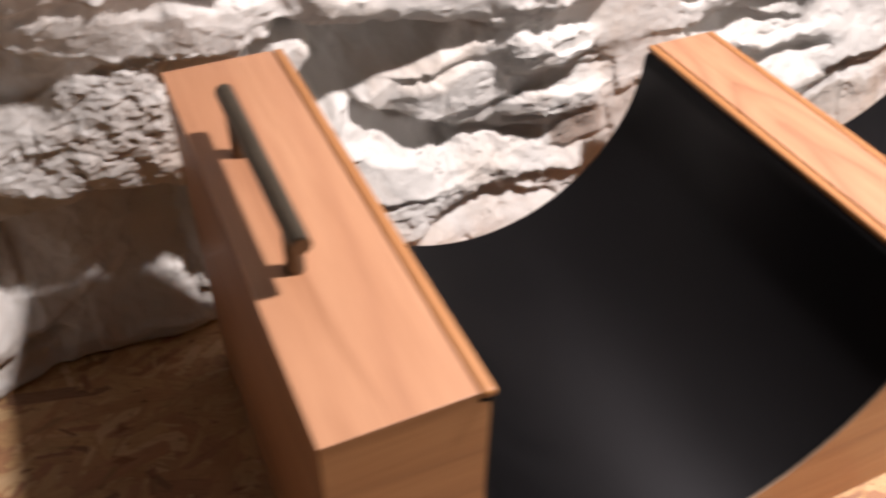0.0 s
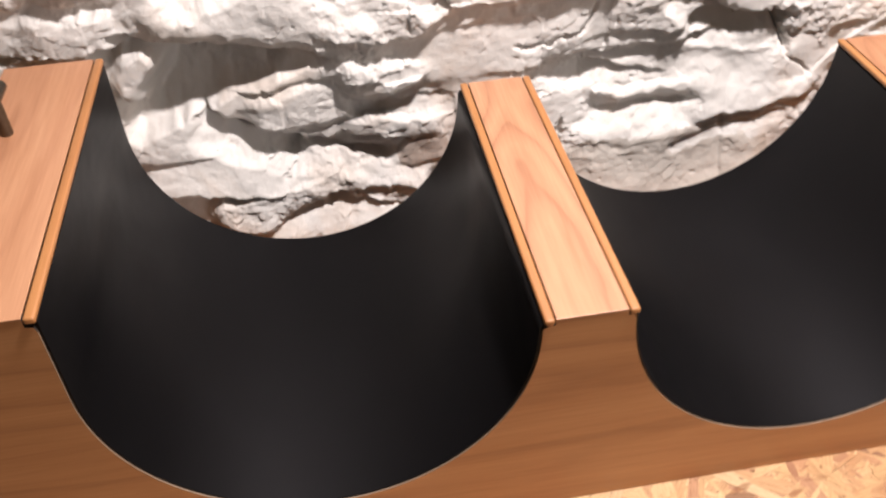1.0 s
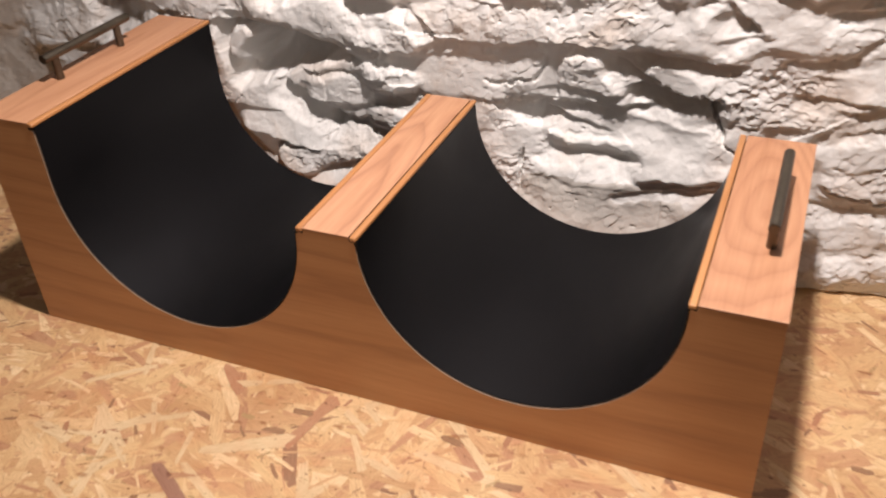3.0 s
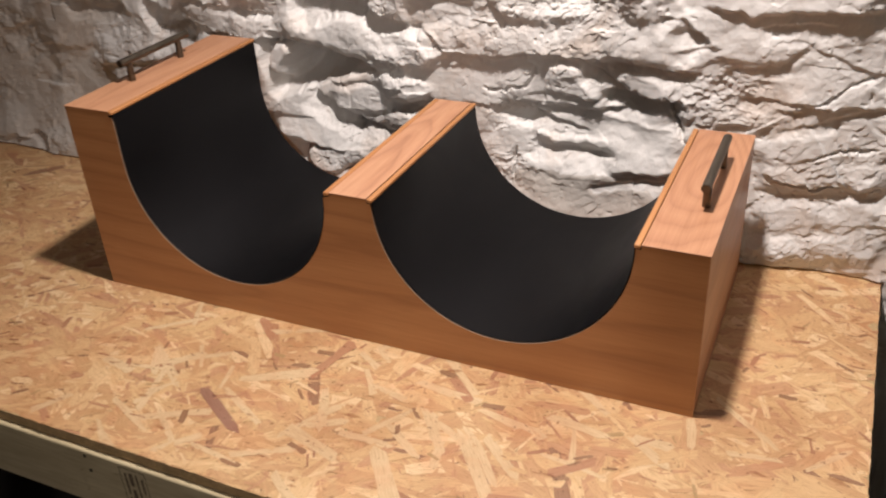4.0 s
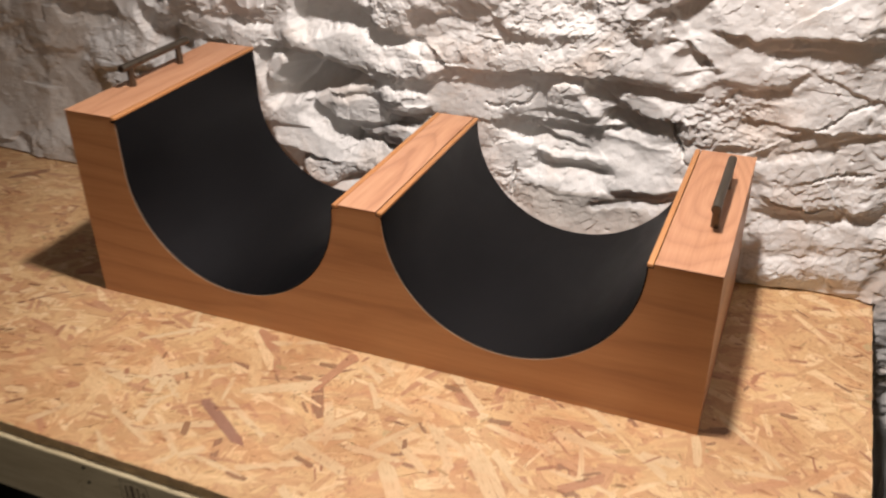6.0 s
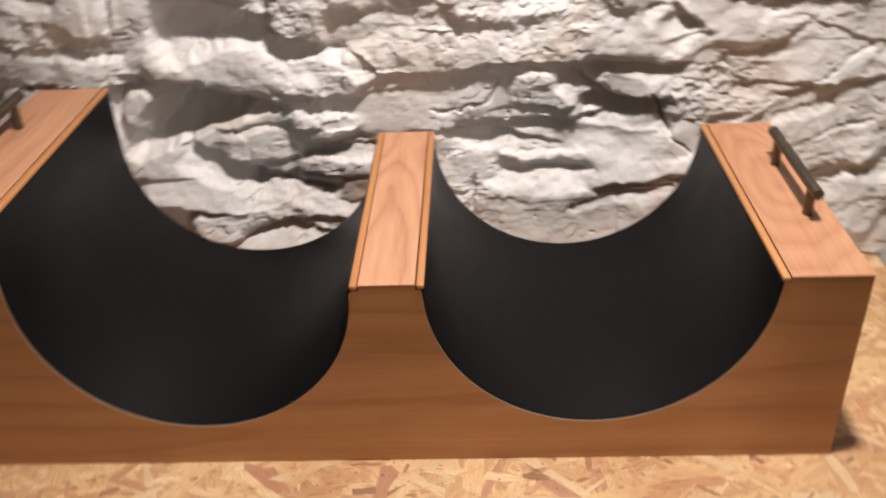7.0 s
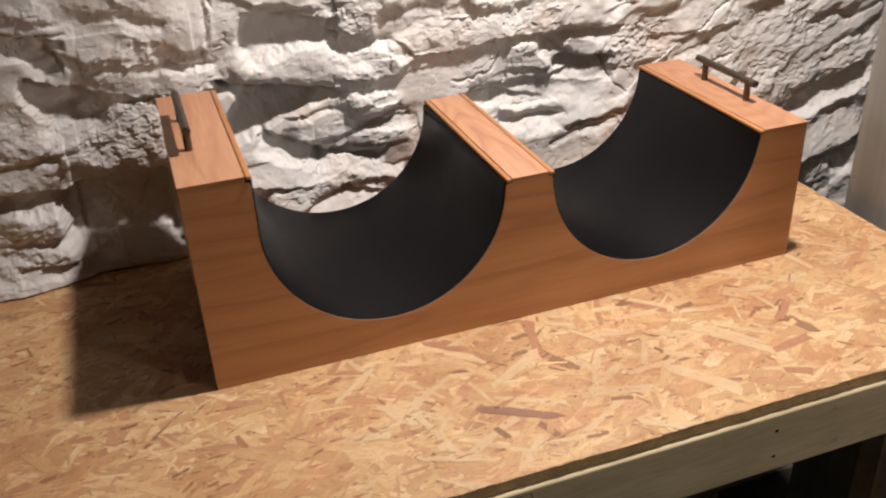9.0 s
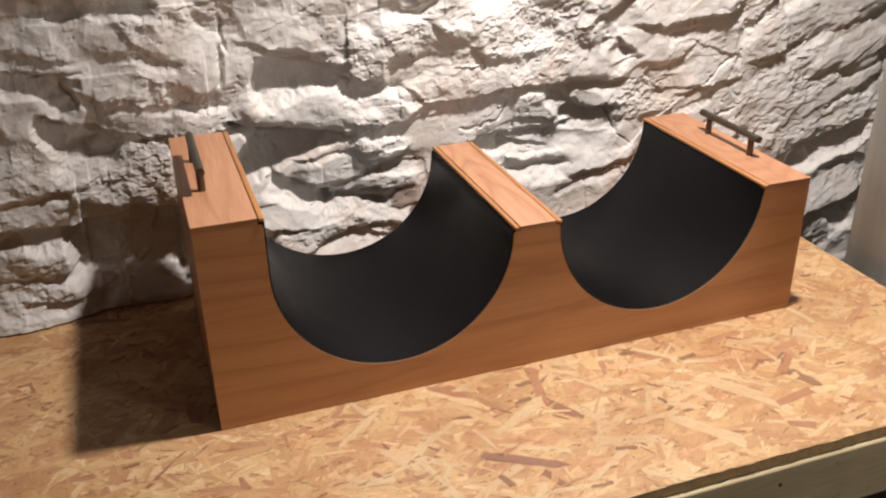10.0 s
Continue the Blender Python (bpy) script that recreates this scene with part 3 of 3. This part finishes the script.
# above the ramp
stone(0.190, 0.396, 0.137, 0.055, 0.065, -7, 0.022, 0.03)
stone(0.292, 0.353, 0.072, 0.075, 0.060, -19, 0.014, 0.026, 0.9)
stone(0.359, 0.377, 0.080, 0.067, 0.059, 1, 0.014, 0.026, 1.0)
stone(0.440, 0.399, 0.082, 0.050, 0.051, -5, 0.016, 0.024, 0.8)
stone(0.443, 0.404, 0.038, 0.033, 0.034, -6, 0.022, 0.03)
stone(0.576, 0.369, 0.185, 0.087, 0.100, 0, 0.014, 0.018, 1.0)
stone(0.678, 0.302, 0.094, 0.047, 0.057, -2, 0.008, 0.022)
stone(0.508, 0.298, 0.253, 0.045, 0.056, 4, 0.006, 0.011, 0.6)
stone(0.189, 0.285, 0.153, 0.058, 0.061, -12, 0.010, 0.02)
stone(0.325, 0.268, 0.108, 0.053, 0.054, -5, 0.012, 0.017, 0.7)
hollow(0.201, 0.322, 0.122, 0.080, 0.036, 2, 1.6)
hollow(0.304, 0.300, 0.085, 0.018, 0.021, -1)
hollow(0.358, 0.283, 0.054, 0.018, 0.022, -42)
hollow(0.417, 0.372, 0.039, 0.014, 0.019, -46)
hollow(0.385, 0.337, 0.091, 0.014, 0.020, -6)
hollow(0.716, 0.322, 0.026, 0.026, 0.027, -7)
hollow(0.766, 0.322, 0.033, 0.024, 0.025, -5)
hollow(0.693, 0.259, 0.109, 0.019, 0.030, -8)
# seen through the first hollow of the ramp
stone(0.097, 0.146, 0.078, 0.046, 0.038, 3, -0.006, 0.006)
stone(0.220, 0.115, 0.289, 0.069, 0.040, -8, -0.004, 0.022)
stone(0.217, 0.213, 0.104, 0.022, 0.027, 10, -0.002, 0.011)
stone(0.234, 0.178, 0.074, 0.037, 0.051, 3, 0.011, 0.014, 0.5)
stone(0.319, 0.206, 0.077, 0.035, 0.028, 0, 0.004, 0.012, 0.9)
stone(0.329, 0.142, 0.087, 0.038, 0.030, 1, 0.002, 0.006, 0.5)
hollow(0.168, 0.222, 0.190, 0.122, 0.012, 3, 1.8)
hollow(0.160, 0.222, 0.120, 0.095, 0.030, 3, 2.0)
hollow(0.182, 0.144, 0.096, 0.045, 0.035, -23, 1.3)
hollow(0.295, 0.121, 0.150, 0.039, 0.027, -4)
hollow(0.331, 0.172, 0.086, 0.016, 0.018, -7)
stone(0.338, 0.210, 0.022, 0.015, 0.015, -3, 0.014, 0.018)
stone(0.209, 0.080, 0.145, 0.033, 0.024, 7, 0.011, 0.012, 1.0)
stone(0.252, 0.034, 0.159, 0.025, 0.042, 1, 0.002, 0.008)
hollow(0.206, 0.053, 0.116, 0.017, 0.019, 14)
hollow(0.291, 0.055, 0.069, 0.025, 0.021, -17)
stone(0.357, 0.119, 0.041, 0.034, 0.041, 1, 0.004, 0.006, 0.3, M_BARE)
stone(0.093, 0.234, 0.037, 0.061, 0.088, -36, 0.004, 0.008)
# behind the middle platform and the second hollow of the ramp
stone(0.457, 0.230, 0.199, 0.061, 0.072, 7, 0.0, 0.012, 0.0)
stone(0.592, 0.237, 0.073, 0.045, 0.038, -8, 0.004, 0.01, 0.7)
stone(0.585, 0.207, 0.127, 0.017, 0.015, 0, 0.006, 0.014)
stone(0.682, 0.149, 0.156, 0.066, 0.076, 7, -0.010, 0.022, 0.1)
stone(0.578, 0.119, 0.122, 0.038, 0.052, 1, -0.014, 0.026, 0.0)
stone(0.487, 0.139, 0.053, 0.044, 0.044, 13, 0.002, 0.008)
stone(0.612, 0.069, 0.228, 0.072, 0.069, 1, 0.010, 0.008, 0.4, M_WASH_TAN)
stone(0.728, 0.101, 0.043, 0.031, 0.029, 38, 0.008, 0.012)
stone(0.786, 0.228, 0.121, 0.058, 0.070, 3, 0.004, 0.006, 1.0)
stone(0.754, 0.167, 0.038, 0.048, 0.048, 11, 0.002, 0.004)
hollow(0.399, 0.251, 0.058, 0.011, 0.011, 14, 0.6)
hollow(0.475, 0.260, 0.101, 0.012, 0.012, 3, 0.5)
hollow(0.495, 0.179, 0.057, 0.014, 0.036, -14)
hollow(0.563, 0.167, 0.083, 0.035, 0.014, -8)
hollow(0.625, 0.239, 0.050, 0.032, 0.039, -39)
hollow(0.683, 0.205, 0.090, 0.047, 0.040, -3, 1.3)
hollow(0.601, 0.156, 0.082, 0.010, 0.009, 1)
hollow(0.682, 0.094, 0.120, 0.012, 0.015, 9)
# beyond the low end of the ramp
stone(0.858, 0.390, 0.197, 0.066, 0.068, 5, 0.02, 0.034, 0.0)
stone(0.825, 0.315, 0.092, 0.054, 0.045, 4, 0.008, 0.022)
stone(0.895, 0.261, 0.077, 0.055, 0.068, 15, 0.006, 0.022)
stone(0.950, 0.261, 0.059, 0.046, 0.045, -1, 0.008, 0.018)
stone(0.915, 0.176, 0.154, 0.043, 0.040, 9, 0.004, 0.016)
stone(0.923, 0.143, 0.149, 0.035, 0.041, 9, 0.006, 0.018, 0.5)
stone(0.931, 0.084, 0.152, 0.036, 0.043, 12, 0.004, 0.014)
stone(0.935, 0.036, 0.162, 0.038, 0.043, 10, 0.008, 0.016, 0.5)
stone(0.774, 0.227, 0.054, 0.058, 0.058, -2, 0.006, 0.01, 1.0)
stone(0.748, 0.324, 0.076, 0.047, 0.046, 16, 0.01, 0.018)
hollow(0.869, 0.325, 0.075, 0.028, 0.034, 5)
hollow(0.925, 0.293, 0.111, 0.012, 0.018, -22)
hollow(0.829, 0.275, 0.066, 0.021, 0.022, 8)
hollow(0.874, 0.299, 0.044, 0.011, 0.011, 39)
hollow(0.857, 0.228, 0.085, 0.022, 0.022, -5)
hollow(0.897, 0.200, 0.061, 0.015, 0.020, 15)
hollow(0.954, 0.220, 0.065, 0.016, 0.018, 25)
hollow(0.896, 0.098, 0.094, 0.016, 0.018, -1)
hollow(0.982, 0.075, 0.056, 0.007, 0.009, 4)
hollow(0.899, 0.050, 0.042, 0.006, 0.006, 12)
hollow(0.730, 0.302, 0.024, 0.047, 0.056, -38)
# past the bench's end
stone(1.100, 0.330, 0.200, 0.070, 0.080, 18, 0.010, 0.024)
stone(1.090, 0.255, 0.190, 0.050, 0.055, 30, 0.006, 0.020, 0.5)
stone(1.215, 0.270, 0.150, 0.060, 0.070, 22, 0.006, 0.018)
stone(1.120, 0.180, 0.200, 0.045, 0.040, 32, 0.002, 0.016, 0.6)
stone(1.240, 0.205, 0.130, 0.030, 0.030, 16, 0.006, 0.020)
stone(1.110, 0.105, 0.180, 0.040, 0.040, 30, 0.0, 0.014, 0.6)
stone(1.240, 0.150, 0.120, 0.024, 0.030, 20, 0.0, 0.010)
hollow(1.230, 0.180, 0.150, 0.010, 0.014, 17)
hollow(1.225, 0.085, 0.170, 0.050, 0.060, 20, 1.5)
hollow(1.130, 0.045, 0.090, 0.030, 0.040, 30, 1.5)
stone(1.205, -0.005, 0.170, 0.070, 0.085, 18, -0.012, 0.026, 0.1)
hollow(1.222, 0.006, 0.040, 0.007, 0.014, 42)
hollow(1.266, -0.075, 0.050, 0.045, 0.055, 8, 1.5)
stone(1.170, -0.085, 0.130, 0.050, 0.050, 4, 0.004, 0.016, 0.4)
stone(1.190, -0.150, 0.180, 0.050, 0.055, -4, 0.0, 0.014, 0.5)
hollow(1.170, -0.115, 0.110, 0.010, 0.012, 8)
# beside the tall end of the ramp
stone(-0.115, 0.413, 0.145, 0.042, 0.053, -5, 0.016, 0.03)
stone(-0.075, 0.363, 0.093, 0.061, 0.063, -11, 0.014, 0.026)
stone(0.032, 0.380, 0.113, 0.076, 0.088, -14, 0.016, 0.03)
stone(0.118, 0.362, 0.047, 0.040, 0.048, -6, 0.014, 0.026)
stone(0.004, 0.286, 0.163, 0.032, 0.042, -7, 0.008, 0.014)
stone(-0.061, 0.213, 0.144, 0.076, 0.113, -2, 0.004, 0.018, 1.0)
stone(-0.186, 0.288, 0.059, 0.086, 0.088, -12, 0.006, 0.018)
stone(-0.201, 0.181, 0.076, 0.041, 0.051, -6, 0.006, 0.018)
stone(-0.205, 0.098, 0.107, 0.044, 0.028, -3, 0.002, 0.012, 0.7)
stone(-0.207, 0.044, 0.123, 0.045, 0.047, -12, 0.004, 0.012, 1.0)
stone(-0.017, 0.041, 0.043, 0.087, 0.088, 3, 0.004, 0.01)
hollow(-0.072, 0.448, 0.150, 0.028, 0.027, -5, 1.6)
hollow(-0.003, 0.371, 0.051, 0.018, 0.020, -17)
hollow(-0.157, 0.354, 0.091, 0.038, 0.028, -4, 1.4)
hollow(0.000, 0.307, 0.170, 0.011, 0.017, -4)
hollow(-0.121, 0.254, 0.083, 0.107, 0.067, -3)
hollow(-0.137, 0.330, 0.026, 0.047, 0.048, -58)
hollow(-0.195, 0.205, 0.080, 0.010, 0.012, -15)
hollow(-0.206, 0.136, 0.090, 0.035, 0.035, -7, 1.4)
hollow(-0.075, 0.085, 0.150, 0.130, 0.150, 0, 1.1)
hollow(-0.175, 0.020, 0.110, 0.022, 0.030, -6, 1.3)
# further along to the left, mostly in the darker tan
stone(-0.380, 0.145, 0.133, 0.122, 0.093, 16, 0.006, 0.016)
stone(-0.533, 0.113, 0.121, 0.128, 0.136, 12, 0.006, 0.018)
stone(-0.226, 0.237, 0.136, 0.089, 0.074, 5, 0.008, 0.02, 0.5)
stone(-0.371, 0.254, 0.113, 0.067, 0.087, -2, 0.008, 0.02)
hollow(-0.276, 0.280, 0.112, 0.054, 0.031, 6)
hollow(-0.562, 0.004, 0.171, 0.019, 0.040, 7)
CRACKS = []


def crack(x0, z0, x1, z1, wide, deep):
    """A narrow open joint from one place to another."""
    CRACKS.append((x0, z0, x1, z1, wide, deep))


crack(0.092, 0.425, 0.095, 0.378, 0.006, 0.007)
crack(0.087, 0.385, 0.083, 0.330, 0.008, 0.010)
crack(0.495, 0.130, 0.497, 0.076, 0.004, 0.007)
crack(0.714, 0.229, 0.741, 0.169, 0.004, 0.010)
crack(0.741, 0.169, 0.766, 0.149, 0.003, 0.007)
crack(0.455, 0.219, 0.515, 0.227, 0.003, 0.006)
crack(0.515, 0.227, 0.531, 0.253, 0.003, 0.006)
crack(0.905, 0.235, 0.960, 0.280, 0.003, 0.006)
crack(0.905, 0.165, 0.985, 0.190, 0.004, 0.007)
crack(0.860, 0.120, 0.940, 0.128, 0.004, 0.007)
crack(-0.170, 0.365, -0.100, 0.372, 0.004, 0.010)

RELIEF = 0.30
xs = np.concatenate([np.linspace(-3.0, -1.0, 40, endpoint=False), np.arange(-1.0, -0.25, 0.003), np.arange(-0.25, 1.0, 0.0012), np.arange(1.0, 1.32, 0.002), np.linspace(1.32, 3.2, 50)])
zs = np.concatenate([np.linspace(-0.9, -0.2, 30, endpoint=False), np.arange(-0.2, 0.0, 0.0025), np.arange(0.0, 0.45, 0.0012), np.arange(0.45, 0.6, 0.003), np.linspace(0.60, 1.5, 40)])
X, Z = np.meshgrid(xs, zs)
# uneven outlines
WX = X + 0.012 * (cloud(X * 16, Z * 16, 2) - 0.5) + 0.012 * (cloud(X * 38 + 9, Z * 38, 4) - 0.5) + 0.0035 * chips(X, Z, 0.016, 1.2, 0.4, 41) + 0.0012 * chips(X, Z, 0.006, 1.2, 0.9, 42)
WZ = Z + 0.012 * (cloud(X * 16 + 40, Z * 16 + 7, 2) - 0.5) + 0.012 * (cloud(X * 38 + 3, Z * 38 + 50, 4) - 0.5) + 0.0040 * chips(X, Z, 0.018, 1.2, -0.5, 43) + 0.0012 * chips(X, Z, 0.006, 1.2, 0.2, 44)
H = 0.004 + 0.05 * np.clip(Z - 0.22, 0, 0.5) + 0.012 * (cloud(X * 6, Z * 8, 2) - 0.5) + soften(0.006 * chips(WX, WZ, 0.075, 1.1, 0.5, 20), 4)
ROUGH = np.clip(cloud(X * 8 + 60, Z * 8 + 20, 2) * 2.8 - 1.1, 0.05, 1.0)
OWNER = np.full(X.shape, -1)
for k, (x, z, long, high_a, high_b, lean, top, bottom, crumbly, wash) in enumerate(STONES):
    reach = 0.6 * long + max(high_a, high_b) + 0.02
    i0, i1 = np.searchsorted(xs, (x - reach, x + reach))
    j0, j1 = np.searchsorted(zs, (z - reach, z + reach))
    near = (slice(j0, j1), slice(i0, i1))
    dx, dz = WX[near] - x, WZ[near] - z
    u, v = dx * math.cos(lean) + dz * math.sin(lean), -dx * math.sin(lean) + dz * math.cos(lean)
    share = np.clip(u / long + 0.5, 0, 1)
    half = 0.5 * (high_a + (high_b - high_a) * share)
    # blunt corners; a hollow's upper edge is sharp, the others run out under the wash
    whim = random.Random(k)
    tilt, blunt = whim.uniform(-0.10, 0.10), whim.choice((0.35, 0.6, 1.5, 2.6)) if bottom - top < 0.025 else 0.4
    sharp, soft = 0.0022, 0.0022 + min(0.012, 0.22 * max(high_a, high_b))
    lip, back, ends = (blunt * soft, max(soft, 0.4 * min(high_a, high_b)), 2.4 * soft) if wash else (soft, sharp, 1.5 * soft)
    du = (long / 2 + 0.006 - np.abs(u)) / ends
    dv = np.where(v < 0, (half + v) / lip, (half - v) / back)
    r = 1.2
    inside = np.where((du < r) & (dv < r), r - np.hypot(r - du, r - dv), np.minimum(du, dv))
    mask = np.clip(inside + 0.5, 0, 1)
    mask = mask * mask * (3 - 2 * mask)
    way = np.clip(0.5 - v / np.maximum(2 * half, 1e-4), 0, 1)
    face = top + (bottom - top) * way + tilt * np.clip(u, -0.05, 0.05)
    if wash:
        plain_out = 0.008 + 0.05 * max(0.0, z - 0.22)
        face = plain_out + (RELIEF if bottom - top < 0.025 else 0.75) * (face - plain_out)
        H[near] += (face - H[near]) * mask
    else:
        H[near] -= top * (0.38 if top > 1 else 0.31 if x < 0.74 else 0.19) * 2 * half * (1 - way) ** (0.8 / max(top, 0.8)) * mask
    ROUGH[near] += (crumbly - ROUGH[near]) * 0.8 * mask
    own = OWNER[near]
    own[mask > 0.5] = k if wash else -1
H = soften(H, 2)
for x0, z0, x1, z1, wide, deep in CRACKS:
    span = math.hypot(x1 - x0, z1 - z0)
    ca, sa = (x1 - x0) / span, (z1 - z0) / span
    dx, dz = WX - x0, WZ - z0
    u, v = dx * ca + dz * sa, -dx * sa + dz * ca
    ends = np.clip(np.minimum(u, span - u) / 0.012 + 0.4, 0, 1)
    H = H - deep * ends * np.clip(1.3 - np.abs(v) / (0.5 * wide), 0, 1)
# broken crumbs along the steep edges
slope = np.hypot(*np.gradient(H, zs, xs))
steep = np.clip(soften(np.clip(slope - 0.5, 0, 1), 5) * 2.2, 0, 1) * np.clip(cloud(X * 14 + 70, Z * 14 + 33, 2) * 3.2 - 1.1, 0.10, 1)
H = H + steep * (0.0042 * chips(WX, WZ, 0.013, 1.2, 0.3, 25) + 0.0032 * chips(X, Z, 0.006, 1.2, 0.6, 26))
# broad planes and sharp folds of the stones under the wash
ROUGH = np.clip(ROUGH + 0.2 * np.clip((X - 0.70) / 0.12, 0, 1), 0, 1)
calm = np.clip(0.45 + 0.9 * ROUGH, 0.45, 1.0)
BX, BZ = 0.65 * X + 0.35 * WX, 0.65 * Z + 0.35 * WZ
# beyond the low end the beds run slantwise
slant = np.clip((X - 0.70) / 0.12, 0, 1)
DX, DZ = 0.82 * BX + 0.57 * BZ, 0.82 * BZ - 0.57 * BX
broad = 0.025 * facets(BX, BZ, 0.068, 21) + 0.014 * facets(BX + 0.3, BZ, 0.052, 28, True)
broad = broad + slant * (0.015 * facets(DX * 0.42, DZ, 0.045, 31, True) - broad)
H = H + broad * calm
H = H + (0.0115 * facets(BX, BZ, 0.029, 22) + 0.0045 * facets(X, Z, 0.014, 29, True)) * np.clip(1.3 * ROUGH - 0.1 + 0.6 * np.clip((Z - 0.24) / 0.06, 0, 1) * (1 - slant), 0.05, 1.0)
H = H + 0.0026 * chips(WX, WZ, 0.0115, 1.2, 0.5, 23) * np.clip(ROUGH * 1.3 - 0.25, 0.02, 1)
H = H + 0.0020 * chips(X, Z, 0.0060, 1.3, 0.2, 24) * np.clip(ROUGH * 1.7 - 0.7, 0, 1)
H = H + 0.0036 * (cloud(X * 22, Z * 18, 2) - 0.5) + 0.0026 * (cloud(X * 110, Z * 140, 3) - 0.5) * (0.35 + 0.65 * ROUGH)
# small lumps and pits of the thick wash
pit = cloud(X * 120 + 3, Z * 120 + 8, 2)
H = H + (0.0012 * np.clip((pit - 0.80) * 9, 0, 1) - 0.0026 * np.clip((0.21 - pit) * 9, 0, 1)) * np.clip(cloud(X * 20 + 5, Z * 20, 2) * 4 - 1.6, 0.1, 1)
S = soften(H, 6)
H = S + (H - S) * np.clip(0.5 + 1.0 * ROUGH, 0.6, 1.0)
# the wash has cracked and flaked in places
flaky = np.clip(cloud(X * 26 + 12, Z * 26 + 44, 3) * 5 - 2.2, 0, 1)
H = H + flaky * (0.0018 * chips(BX, BZ, 0.011, 1.4, 0.6, 52) + 0.0016 * facets(BX, BZ, 0.009, 51))
# the wall thickens towards the bench
H = H + 0.030 * np.exp(-(np.maximum(Z, 0) / 0.060) ** 2) * (0.15 + 0.85 * np.clip((np.abs(X + 0.03) - 0.08) / 0.1, 0, 1)) * (1 - 0.7 * np.clip((X - 0.78) / 0.1, 0, 1))
Y = np.minimum(WALL_Y - H, 0.53)
# clear of the bench's back edge below its top, and of the ramp's back
Y = np.where((Z < 0.0015) & (Z > -0.12) & (X < EAST + 0.004), np.maximum(Y, FAR + 0.002), Y)
Y = np.where((X > -0.03) & (X < LEN + 0.03) & (Z < 0.31), np.maximum(Y, DEPTH + 0.003), Y)

rows, cols = X.shape
GRID = np.stack([X, Y, Z], -1).reshape(-1, 3)
idx = np.arange(rows * cols).reshape(rows, cols)
QUADS = np.stack([idx[:-1, :-1], idx[:-1, 1:], idx[1:, 1:], idx[1:, :-1]], -1).reshape(-1, 4)
QOWN = OWNER[:-1, :-1].reshape(-1)


def sheet(name, quads, material):
    used, inverse = np.unique(quads, return_inverse=True)
    me = bpy.data.meshes.new(name)
    me.from_pydata(GRID[used].tolist(), [], inverse.reshape(-1, 4).tolist())
    me.polygons.foreach_set("use_smooth", np.ones(len(quads), dtype=bool))
    me.materials.append(material)
    return new(name, me)


wall = tagged(sheet("wall_north", QUADS[QOWN < 0], M_WASH), "whitewashed rubble stone cellar wall behind the workbench", "wall", kind="structure")
# the sheet between the stones turns darker tan left of about x = -0.27
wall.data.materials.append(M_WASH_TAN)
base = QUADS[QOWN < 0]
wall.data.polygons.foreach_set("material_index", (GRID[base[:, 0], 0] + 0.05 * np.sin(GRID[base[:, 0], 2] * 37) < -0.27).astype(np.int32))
for k, s in enumerate(STONES):
    mine = QUADS[QOWN == k]
    if len(mine) > 30:
        sheet("stone", mine, s[9]).parent = wall
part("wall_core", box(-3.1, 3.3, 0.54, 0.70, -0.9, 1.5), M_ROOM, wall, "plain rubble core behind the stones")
